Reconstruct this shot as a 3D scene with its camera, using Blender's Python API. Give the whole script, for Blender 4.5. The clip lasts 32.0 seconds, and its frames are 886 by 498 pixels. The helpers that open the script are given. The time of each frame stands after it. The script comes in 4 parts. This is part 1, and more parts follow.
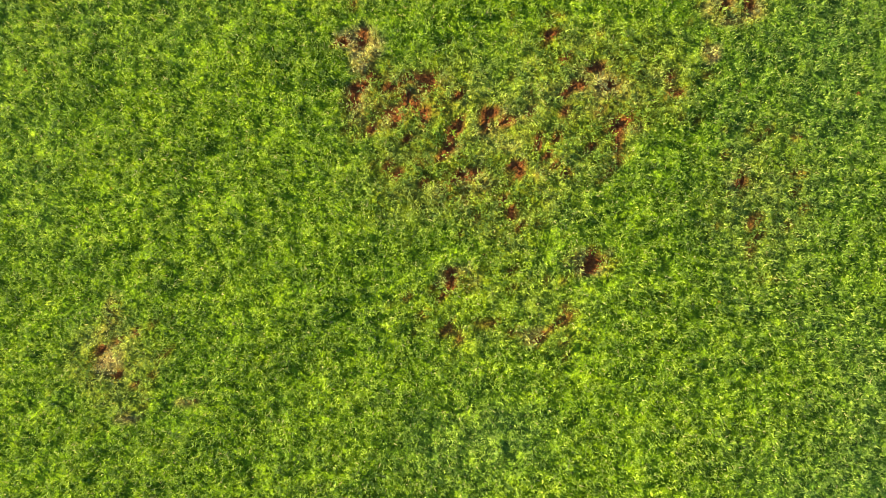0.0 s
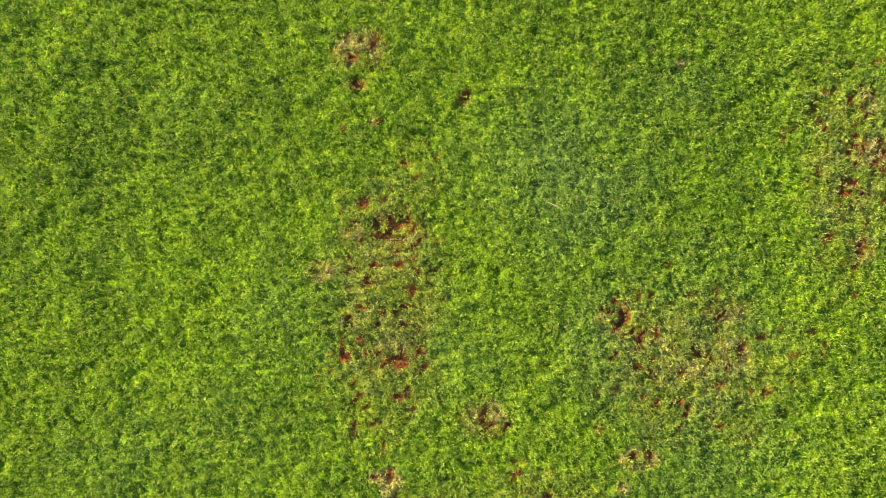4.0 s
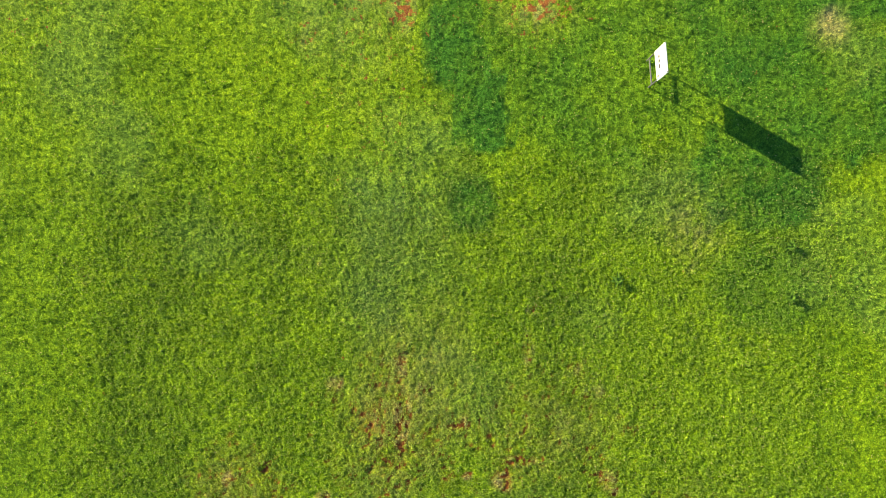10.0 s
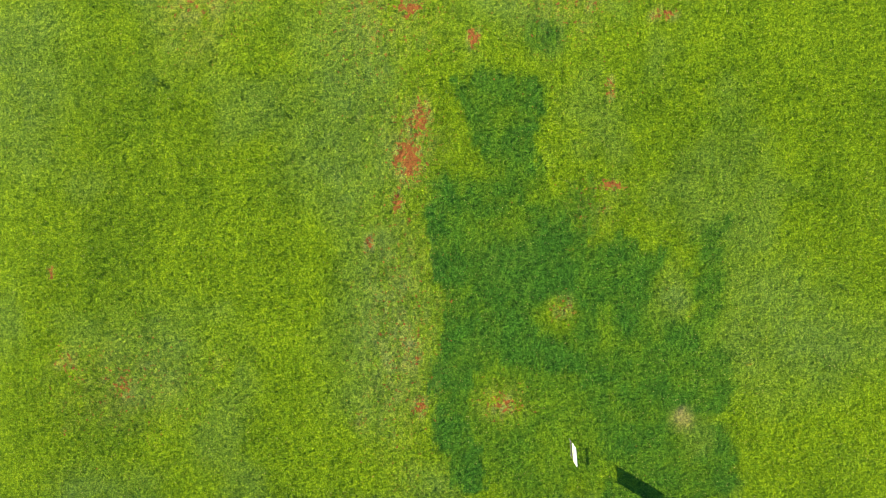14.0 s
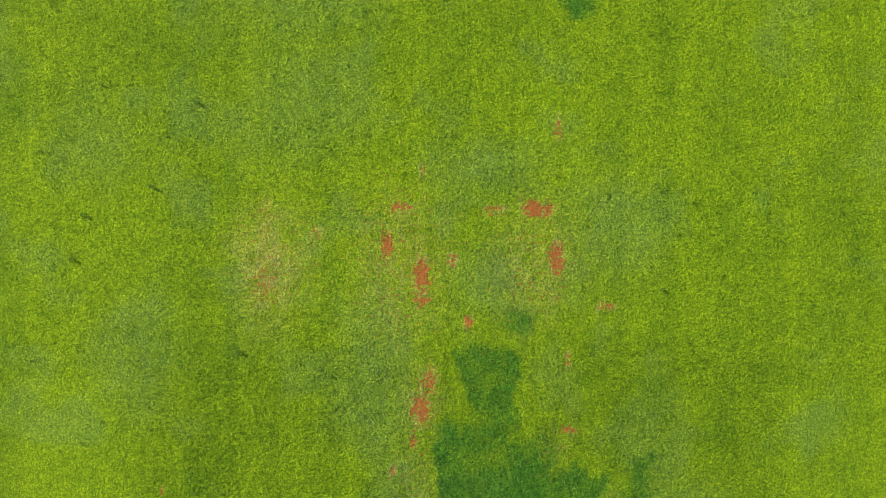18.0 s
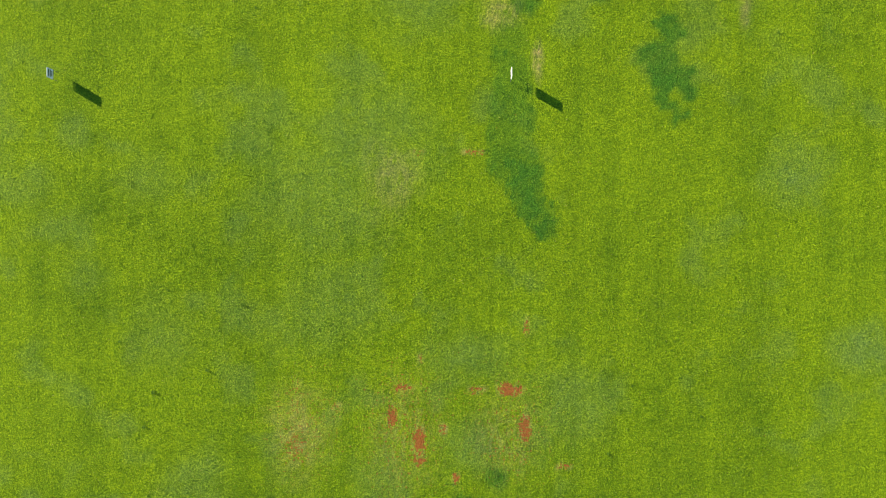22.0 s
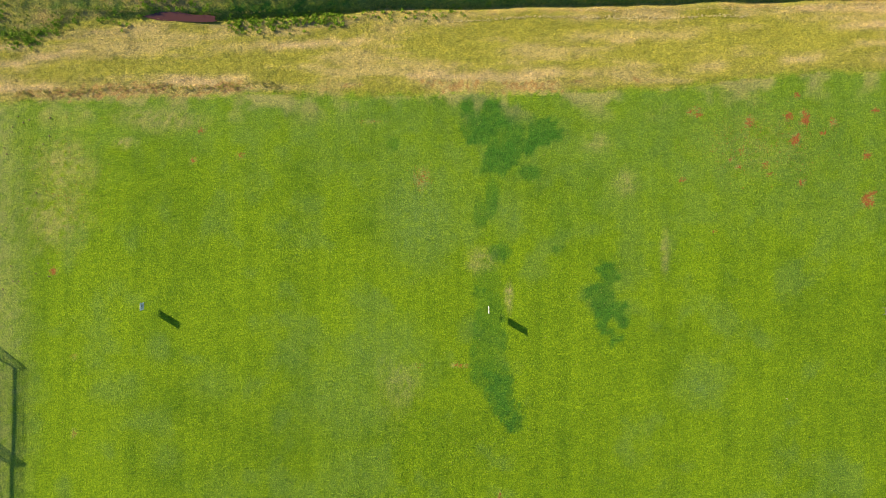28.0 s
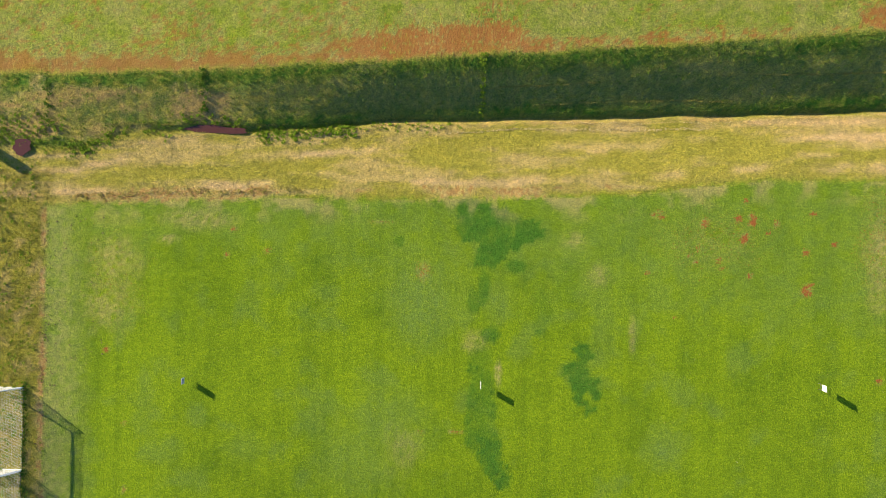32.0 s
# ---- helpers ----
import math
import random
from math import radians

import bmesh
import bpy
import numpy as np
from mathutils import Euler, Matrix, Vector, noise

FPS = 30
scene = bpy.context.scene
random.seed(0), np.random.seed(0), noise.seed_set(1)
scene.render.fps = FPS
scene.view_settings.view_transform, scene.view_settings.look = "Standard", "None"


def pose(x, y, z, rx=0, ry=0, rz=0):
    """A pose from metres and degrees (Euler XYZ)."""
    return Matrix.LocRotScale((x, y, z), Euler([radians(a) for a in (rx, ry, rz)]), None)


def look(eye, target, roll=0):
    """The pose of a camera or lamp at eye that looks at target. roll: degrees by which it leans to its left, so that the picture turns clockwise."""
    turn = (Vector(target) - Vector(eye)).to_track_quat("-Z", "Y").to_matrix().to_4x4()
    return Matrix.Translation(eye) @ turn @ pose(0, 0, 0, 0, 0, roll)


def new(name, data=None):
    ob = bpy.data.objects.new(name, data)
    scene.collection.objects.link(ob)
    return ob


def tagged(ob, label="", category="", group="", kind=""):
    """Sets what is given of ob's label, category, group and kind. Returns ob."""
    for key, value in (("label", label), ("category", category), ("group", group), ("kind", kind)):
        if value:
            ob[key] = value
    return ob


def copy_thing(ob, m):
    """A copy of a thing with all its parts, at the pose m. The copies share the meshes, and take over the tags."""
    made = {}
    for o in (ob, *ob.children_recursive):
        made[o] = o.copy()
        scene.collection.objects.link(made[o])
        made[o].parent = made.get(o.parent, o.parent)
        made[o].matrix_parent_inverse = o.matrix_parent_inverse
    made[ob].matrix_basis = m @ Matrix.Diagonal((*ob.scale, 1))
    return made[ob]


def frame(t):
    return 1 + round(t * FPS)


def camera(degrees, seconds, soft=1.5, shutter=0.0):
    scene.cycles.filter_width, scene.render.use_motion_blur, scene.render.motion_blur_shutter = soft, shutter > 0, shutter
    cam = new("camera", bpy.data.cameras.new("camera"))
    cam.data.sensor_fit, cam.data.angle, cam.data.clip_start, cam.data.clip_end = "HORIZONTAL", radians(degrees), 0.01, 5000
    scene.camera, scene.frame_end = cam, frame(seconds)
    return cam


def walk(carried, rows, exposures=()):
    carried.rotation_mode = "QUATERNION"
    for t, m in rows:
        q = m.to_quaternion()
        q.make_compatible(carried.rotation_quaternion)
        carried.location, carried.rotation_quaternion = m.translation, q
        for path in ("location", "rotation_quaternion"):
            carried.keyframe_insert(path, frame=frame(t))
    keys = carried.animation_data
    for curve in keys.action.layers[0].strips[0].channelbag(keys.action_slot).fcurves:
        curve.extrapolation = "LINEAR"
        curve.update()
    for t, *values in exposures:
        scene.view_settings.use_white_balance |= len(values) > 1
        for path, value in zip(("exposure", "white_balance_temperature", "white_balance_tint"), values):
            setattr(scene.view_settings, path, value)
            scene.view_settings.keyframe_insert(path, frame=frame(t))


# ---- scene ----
cam = camera(71.5, 32.0, soft=0.95)
ROWS = [
    (0.0, 0.000, 0.000, 3.840, -0.14, 0.67, -0.00),
    (0.5, -0.001, 0.459, 4.041, -0.13, 0.67, 0.01),
    (1.0, 0.002, 0.855, 4.253, -0.12, 0.68, 0.03),
    (1.5, 0.011, 1.312, 4.446, -0.11, 0.68, 0.04),
    (2.0, 0.015, 1.705, 4.645, -0.10, 0.68, 0.06),
    (2.5, 0.014, 2.146, 4.874, -0.09, 0.68, 0.07),
    (3.0, 0.015, 2.588, 5.132, -0.09, 0.69, 0.09),
    (3.5, 0.017, 2.977, 5.390, -0.08, 0.69, 0.10),
    (4.0, 0.018, 3.421, 5.700, -0.07, 0.69, 0.12),
    (4.5, 0.020, 3.865, 6.042, -0.06, 0.70, 0.13),
    (6.5, 0.044, 5.544, 7.329, -0.02, 0.71, 0.19),
    (7.0, 0.050, 6.004, 7.687, -0.01, 0.71, 0.20),
    (7.5, 0.047, 6.456, 8.037, -0.00, 0.71, 0.22),
    (8.0, 0.044, 7.074, 8.508, 0.01, 0.72, 0.23),
    (8.5, 0.040, 8.289, 9.472, 0.02, 0.72, 0.25),
    (9.0, 0.029, 9.513, 10.419, 0.03, 0.72, 0.26),
    (9.5, 0.031, 10.693, 11.324, 0.04, 0.73, 0.28),
    (10.0, 0.070, 11.915, 12.261, 0.04, 0.73, 0.29),
    (10.5, 0.048, 13.111, 13.239, 0.05, 0.73, 0.31),
    (11.0, 0.034, 14.302, 14.180, 0.06, 0.73, 0.32),
    (11.5, 0.041, 15.498, 15.143, 0.07, 0.74, 0.34),
    (12.0, 0.042, 16.718, 16.098, 0.08, 0.74, 0.35),
    (12.5, 0.033, 17.929, 17.006, 0.09, 0.74, 0.37),
    (13.0, 0.041, 19.194, 17.979, 0.10, 0.75, 0.38),
    (13.5, 0.068, 20.444, 18.976, 0.11, 0.75, 0.39),
    (14.0, 0.070, 21.728, 19.962, 0.12, 0.75, 0.41),
    (14.5, 0.066, 23.012, 20.933, 0.13, 0.76, 0.42),
    (16.5, 0.004, 28.003, 24.705, 0.17, 0.77, 0.48),
    (17.0, -0.046, 29.276, 25.641, 0.17, 0.77, 0.50),
    (17.5, -0.060, 30.547, 26.598, 0.18, 0.77, 0.51),
    (18.0, -0.050, 31.815, 27.593, 0.19, 0.78, 0.53),
    (18.5, -0.024, 32.999, 28.499, 0.20, 0.78, 0.54),
    (19.0, 0.015, 34.233, 29.462, 0.21, 0.78, 0.55),
    (19.5, 0.070, 35.468, 30.411, 0.22, 0.78, 0.57),
    (20.0, 0.119, 36.718, 31.344, 0.23, 0.79, 0.58),
    (20.5, 0.181, 37.921, 32.324, 0.24, 0.79, 0.60),
    (21.0, 0.257, 39.142, 33.293, 0.25, 0.79, 0.61),
    (21.5, 0.309, 40.325, 34.202, 0.26, 0.80, 0.63),
    (22.0, 0.356, 41.547, 35.199, 0.27, 0.80, 0.64),
    (22.5, 0.405, 42.776, 36.159, 0.28, 0.80, 0.66),
    (23.0, 0.435, 44.014, 37.161, 0.29, 0.81, 0.67),
    (23.5, 0.438, 45.233, 38.116, 0.29, 0.81, 0.69),
    (24.0, 0.492, 46.458, 39.055, 0.30, 0.81, 0.70),
    (24.5, 0.525, 47.610, 39.936, 0.31, 0.81, 0.71),
    (25.0, 0.570, 48.824, 40.908, 0.32, 0.82, 0.73),
    (25.5, 0.646, 50.055, 41.865, 0.33, 0.82, 0.74),
    (26.0, 0.680, 51.298, 42.851, 0.34, 0.82, 0.76),
    (26.5, 0.705, 52.533, 43.841, 0.35, 0.83, 0.77),
    (28.5, 0.828, 56.764, 47.738, 0.39, 0.84, 0.83),
    (29.0, 0.852, 57.713, 48.700, 0.40, 0.84, 0.85),
    (29.5, 0.861, 58.640, 49.662, 0.41, 0.84, 0.86),
    (30.0, 0.860, 59.498, 50.595, 0.42, 0.85, 0.87),
    (30.5, 0.868, 60.384, 51.549, 0.42, 0.85, 0.89),
    (31.0, 0.905, 61.252, 52.535, 0.43, 0.85, 0.90),
    (31.5, 0.912, 62.140, 53.483, 0.44, 0.86, 0.92),
    (32.0, 0.941, 62.991, 54.452, 0.45, 0.86, 0.93),
]
walk(cam, [(t, pose(x, y, z, rx, ry, rz)) for t, x, y, z, rx, ry, rz in ROWS], exposures=[(0.0, 1.90, 6500, 10), (7.0, 1.86, 6500, 10), (9.0, 1.84, 6500, 10), (11.0, 1.68, 6500, 10), (14.0, 1.60, 6500, 10), (19.0, 1.40, 6500, 10), (26.0, 1.35, 6500, 10), (28.5, 1.33, 6450, 17), (32.0, 1.36, 6400, 22)])

# ---- light: clear sky, low sun from the upper left of the field ----
SUN_ELEVATION = radians(17.0)
SUN_WAY = Vector((0.867 * math.cos(SUN_ELEVATION), -0.499 * math.cos(SUN_ELEVATION), -math.sin(SUN_ELEVATION)))
world = bpy.data.worlds.new("sky")
scene.world = world
world.use_nodes = True
sky = world.node_tree.nodes.new("ShaderNodeTexSky")
sky.sky_type, sky.sun_disc = "NISHITA", False
sky.ozone_density, sky.dust_density = 5.0, 0.3
sky.sun_elevation, sky.sun_rotation = SUN_ELEVATION, radians(299.4)
background = world.node_tree.nodes["Background"]
background.inputs["Strength"].default_value = 0.085
world.node_tree.links.new(sky.outputs["Color"], background.inputs["Color"])
sun = new("sun", bpy.data.lights.new("sun", "SUN"))
sun.data.energy, sun.data.angle, sun.data.color = 5.0, radians(0.53), (1.0, 0.88, 0.52)
sun.matrix_world = look(-60 * SUN_WAY, (0, 0, 0))


# ---- noise and worn places of the turf ----
def lattice(ix, iy, seed):
    h = (ix.astype(np.int64) * 374761393 + iy.astype(np.int64) * 668265263 + seed * 1442695041) & 0x7FFFFFFF
    h = ((h ^ (h >> 13)) * 1274126177) & 0x7FFFFFFF
    return ((h ^ (h >> 16)) & 0xFFFF) / 65535.0


def value_noise(x, y, seed):
    fx, fy = np.floor(x), np.floor(y)
    u, v = x - fx, y - fy
    u, v = u * u * (3 - 2 * u), v * v * (3 - 2 * v)
    a, b = lattice(fx, fy, seed), lattice(fx + 1, fy, seed)
    c, d = lattice(fx, fy + 1, seed), lattice(fx + 1, fy + 1, seed)
    return (a * (1 - u) + b * u) * (1 - v) + (c * (1 - u) + d * u) * v


def fbm(x, y, scale, seed, octaves=4):
    total, amp, norm = np.zeros_like(x), 1.0, 0.0
    for k in range(octaves):
        s = scale * 2.03 ** k
        total += amp * value_noise(x * s + 17.3 * k, y * s - 9.1 * k, seed + k)
        norm += amp
        amp *= 0.55
    return total / norm


def smooth(lo, hi, v):
    t = np.clip((v - lo) / (hi - lo), 0, 1)
    return t * t * (3 - 2 * t)


# worn and lush places: x, y, half width, half depth, strength
SOIL_1 = [
    (-0.46, 0.89, 0.21, 0.21, 0.8), (-0.09, 0.95, 0.14, 0.12, 0.9), (-0.55, 1.18, 0.11, 0.11, 0.8), (-0.02, 0.59, 0.11, 0.07, 0.8), (0.08, 0.38, 0.21, 0.14, 0.65),
    (1.76, 1.47, 0.19, 0.11, 0.95), (1.61, 1.20, 0.07, 0.08, 0.95), (0.29, 0.80, 0.11, 0.09, 0.75), (1.10, 0.78, 0.14, 0.07, 0.8), (0.86, -0.09, 0.16, 0.09, 0.85),
    (0.50, -0.55, 0.08, 0.07, 0.8), (-2.12, -0.40, 0.08, 0.14, 0.6), (-2.15, -0.72, 0.12, 0.12, 0.7), (-2.03, -1.07, 0.12, 0.06, 0.6), (1.78, 0.38, 0.09, 0.04, 0.7),
    (-0.66, 1.30, 0.12, 0.08, 0.7), (0.05, -0.18, 0.16, 0.11, 0.6), (1.00, 1.00, 0.21, 0.18, 0.55), (-1.65, -0.98, 0.09, 0.04, 0.6),
]
SOIL_2 = [
    (-0.84, 5.28, 0.24, 0.13, 0.75), (-0.87, 4.94, 0.10, 0.07, 0.8), (-0.70, 4.60, 0.07, 0.06, 0.8), (-0.49, 3.58, 0.26, 0.18, 0.85), (-0.88, 3.57, 0.12, 0.09, 0.8),
    (-1.17, 3.21, 0.18, 0.13, 0.65), (-0.91, 2.74, 0.09, 0.08, 0.95), (-0.54, 2.42, 0.21, 0.16, 0.75), (-0.54, 1.27, 0.16, 0.13, 0.85), (1.52, 2.77, 0.15, 0.15, 0.9),
    (2.56, 2.83, 0.24, 0.12, 0.7), (2.64, 2.46, 0.16, 0.18, 0.85), (2.28, 2.28, 0.15, 0.08, 0.9), (3.80, 3.43, 0.13, 0.18, 0.75), (3.92, 4.31, 0.13, 0.18, 0.8),
    (3.82, 4.78, 0.18, 0.18, 0.65), (0.35, 1.85, 0.26, 0.21, 0.65), (0.16, 4.82, 0.05, 0.07, 0.9), (2.14, 5.12, 0.07, 0.04, 0.9),
]
SOIL_3 = [
    (-0.72, 6.32, 0.28, 0.44, 0.85), (-0.85, 5.28, 0.27, 0.20, 0.75), (-0.89, 8.00, 0.15, 0.09, 0.9), (-0.93, 8.38, 0.11, 0.20, 0.8), (1.46, 7.71, 0.32, 0.11, 0.9),
    (1.06, 7.33, 0.24, 0.27, 0.65), (0.42, 7.40, 0.11, 0.09, 0.8), (-2.44, 6.92, 0.19, 0.19, 0.75), (-4.38, 7.30, 0.16, 0.24, 0.75), (-4.83, 6.92, 0.19, 0.09, 0.65),
    (-3.41, 6.50, 0.08, 0.08, 0.95), (3.13, 7.45, 0.15, 0.09, 0.8), (3.33, 7.13, 0.09, 0.13, 0.7), (2.07, 6.90, 0.17, 0.08, 0.75), (5.10, 5.66, 0.15, 0.15, 0.7),
]
SOIL_4 = [
    (-0.88, 8.57, 0.23, 0.67, 0.85), (-0.91, 9.71, 0.19, 0.53, 0.75), (-1.48, 8.51, 0.33, 0.43, 0.6), (-2.20, 9.23, 0.24, 0.17, 0.7), (-0.47, 9.14, 0.17, 0.14, 0.75),
    (-0.70, 6.17, 0.31, 0.43, 0.75), (1.62, 9.92, 0.13, 0.38, 0.75), (1.67, 10.70, 0.10, 0.10, 1), (2.63, 9.54, 0.25, 0.29, 0.45), (3.01, 9.11, 0.19, 0.15, 0.6),
    (1.16, 7.24, 0.17, 0.21, 0.75), (3.20, 7.35, 0.19, 0.23, 0.7), (5.20, 5.61, 0.29, 0.21, 0.8), (0.34, 8.50, 0.17, 0.13, 0.75), (4.80, 11.59, 0.17, 0.21, 0.55),
    (-2.55, 11.63, 0.11, 0.11, 0.5), (-7.29, 11.33, 0.17, 0.29, 0.45),
]
SOIL_5 = [
    (-1.37, 24.69, 0.59, 0.91, 0.9), (-0.97, 26.01, 0.43, 0.74, 0.85), (-2.59, 21.95, 0.23, 0.30, 0.85), (5.22, 23.88, 0.40, 0.20, 0.9), (-0.90, 16.63, 0.36, 0.40, 0.8),
    (-1.25, 18.41, 0.63, 1.32, 0.55), (1.82, 16.75, 0.59, 0.53, 0.7), (-10.56, 17.18, 0.36, 0.50, 0.75), (-12.50, 17.99, 0.53, 0.56, 0.6), (3.69, 19.92, 0.56, 0.53, 0.55),
    (-7.64, 18.03, 0.53, 0.26, 0.5), (-1.69, 23.36, 0.23, 0.43, 0.8), (-13.02, 20.91, 0.17, 0.23, 0.9), (-2.80, 16.16, 0.46, 0.56, 0.45), (-12.48, 15.83, 0.26, 0.40, 0.5),
    (-2.95, 26.01, 0.58, 0.36, 0.4), (9.83, 18.16, 0.13, 0.17, 0.7),
]
SOIL_6 = [
    (-1.39, 30.81, 0.45, 1.13, 0.95), (-2.95, 32.05, 0.32, 0.77, 0.95), (-2.28, 33.76, 0.77, 0.32, 0.85), (-1.34, 29.63, 0.45, 0.36, 0.9), (-1.30, 24.50, 0.45, 0.50, 0.9),
    (-1.12, 25.82, 0.50, 0.91, 0.65), (3.73, 33.68, 0.91, 0.41, 1), (4.65, 31.58, 0.41, 0.95, 0.95), (1.92, 33.69, 0.77, 0.27, 0.75), (0.76, 28.67, 0.25, 0.36, 0.9),
    (6.81, 29.40, 0.50, 0.25, 0.8), (5.18, 27.01, 0.20, 0.50, 0.75), (5.36, 23.87, 0.27, 0.18, 0.9), (4.32, 29.83, 1.02, 0.68, 0.5), (-8.45, 33.73, 0.54, 0.54, 0.55),
    (-8.42, 30.42, 0.86, 1.41, 0.62), (-6.15, 32.60, 0.50, 0.41, 0.6), (4.67, 37.31, 0.20, 0.77, 0.7), (0.01, 31.39, 0.32, 0.41, 0.8),
]
SOIL_7 = [
    (-1.37, 35.44, 0.27, 0.24, 0.7), (-26.66, 32.39, 0.48, 0.82, 0.95), (-1.63, 47.22, 0.61, 0.31, 0.55), (1.44, 47.28, 0.82, 0.24, 0.75), (-1.61, 61.42, 0.79, 1.10, 0.6),
    (-5.42, 65.73, 1.42, 0.28, 0.55), (-18.53, 64.91, 0.35, 0.31, 0.85), (-19.09, 62.60, 0.28, 0.28, 0.85), (-15.51, 63.03, 0.31, 0.31, 0.9), (-29.76, 53.98, 0.31, 0.31, 0.95),
    (-28.04, 47.44, 0.28, 0.20, 0.85), (-27.94, 41.58, 0.24, 0.35, 0.8), (26.69, 64.83, 0.31, 0.47, 1), (27.37, 66.32, 0.31, 0.55, 1), (26.10, 66.31, 0.16, 0.31, 0.9),
    (23.19, 66.17, 0.47, 0.43, 0.7), (19.10, 66.80, 0.79, 0.63, 0.55), (32.03, 60.16, 0.55, 0.60, 0.95), (38.39, 52.46, 0.40, 0.30, 0.9),
]
SOIL_8 = [
    (16.74, 68.44, 0.46, 0.23, 0.75), (18.62, 66.77, 0.31, 0.23, 0.8), (19.33, 66.47, 0.31, 0.23, 0.9), (23.10, 65.98, 0.38, 0.38, 0.95), (26.69, 68.03, 0.35, 0.23, 0.9),
    (26.05, 66.46, 0.31, 0.35, 1), (27.24, 66.12, 0.42, 0.31, 1), (27.19, 66.74, 0.23, 0.27, 1), (26.59, 64.69, 0.38, 0.50, 1), (28.61, 65.29, 0.27, 0.19, 0.95),
    (32.02, 63.60, 0.35, 0.31, 1), (32.55, 66.98, 0.38, 0.23, 0.95),
]
SOIL_9 = [
    (22.55, 63.79, 0.27, 0.19, 0.9), (21.76, 63.11, 0.27, 0.19, 0.9), (22.43, 62.59, 0.31, 0.19, 0.9), (24.37, 62.79, 0.27, 0.19, 0.95), (24.64, 62.13, 0.23, 0.23, 0.95),
    (27.07, 61.50, 0.31, 0.23, 0.95), (32.05, 60.32, 0.42, 0.38, 1), (32.44, 60.77, 0.31, 0.23, 1), (18.15, 61.60, 0.31, 0.23, 0.9), (29.40, 66.06, 0.35, 0.42, 0.75),
    (34.42, 64.35, 0.35, 0.35, 0.9), (20.59, 57.72, 0.31, 0.19, 0.75),
]
WORN_1 = [
    (0.19, 0.66, 1.27, 0.92, 0.4), (0.89, 1.01, 1.06, 0.56, 0.4), (-2.12, -0.72, 0.46, 0.53, 0.4), (1.94, 0.31, 0.71, 0.88, 0.33), (0.36, -0.39, 1.06, 0.56, 0.33),
    (-0.59, 2.95, 0.73, 1.88, 0.42), (2.12, 2.33, 1.36, 0.99, 0.42), (3.67, 4.15, 0.68, 1.36, 0.42), (-1.00, 8.37, 1.82, 2.49, 0.4), (1.96, 8.39, 2.49, 2.01, 0.36),
    (-4.27, 7.20, 1.53, 1.24, 0.38), (5.29, 6.60, 2.01, 1.24, 0.33),
]
WORN_2 = [
    (-10.73, 17.17, 3.47, 2.15, 0.4), (-1.58, 19.07, 1.82, 6.60, 0.42), (-1.29, 25.18, 1.49, 2.15, 0.45), (4.65, 23.22, 1.32, 1.49, 0.38), (1.74, 16.78, 1.16, 0.99, 0.45),
    (-2.26, 31.26, 3.18, 4.76, 0.46), (-7.97, 31.45, 2.95, 3.63, 0.45), (3.63, 31.30, 2.95, 3.86, 0.44), (-1.30, 25.36, 1.36, 2.50, 0.42), (-28.87, 60.75, 4.33, 6.30, 0.36),
    (23.98, 64.41, 6.69, 3.54, 0.4), (38.51, 64.57, 3.00, 5.50, 0.45),
]
LUSH_SPOTS = [
    (3.00, 28.74, 0.67, 0.57, 0.9), (4.40, 55.84, 0.88, 0.75, 0.95), (6.55, 61.99, 1.00, 0.64, 0.9), (3.79, 59.96, 0.52, 1.52, 0.85), (3.01, 58.76, 0.56, 0.96, 0.75),
    (0.49, 12.83, 0.50, 0.58, 1), (-3.77, 64.01, 0.56, 0.48, 0.7), (8.69, 56.23, 0.36, 0.32, 0.7), (6.12, 11.26, 0.86, 0.86, 0.6), (6.59, 10.60, 0.67, 0.38, 0.45), (8.72, 26.03, 0.99, 0.41, 0.3),
    (9.0, 58.3, 1.1, 1.6, 0.3), (3.6, 54.0, 1.0, 1.4, 0.45), (11.0, 60.5, 1.0, 2.2, 0.25), (2.9, 16.0, 2.3, 2.5, 0.72), (2.6, 14.4, 1.4, 0.9, 0.35),
]
# places inside the lush turf that stay pale
LUSH_GAPS = [
    (3.48, 19.71, 0.60, 0.66, 0.9), (7.55, 16.31, 0.34, 0.39, 1), (8.22, 15.77, 0.60, 0.47, 0.7), (7.11, 20.42, 0.60, 0.94, 0.9), (1.86, 16.74, 0.78, 0.72, 1), (0.85, 24.35, 0.75, 0.4, 0.85), (2.9, 23.7, 0.5, 0.45, 0.5), (2.0, 26.0, 0.5, 0.4, 0.4), (3.4, 15.0, 0.9, 0.7, 0.35),
    (2.2, 22.6, 0.7, 0.5, 0.45), (5.1, 19.4, 0.3, 0.7, 0.4), (6.3, 65.0, 0.2, 0.8, 0.4), (5.6, 62.9, 0.25, 0.9, 0.2), (5.2, 24.0, 0.6, 1.2, 0.6), (8.3, 19.0, 0.35, 0.5, 0.5),
]
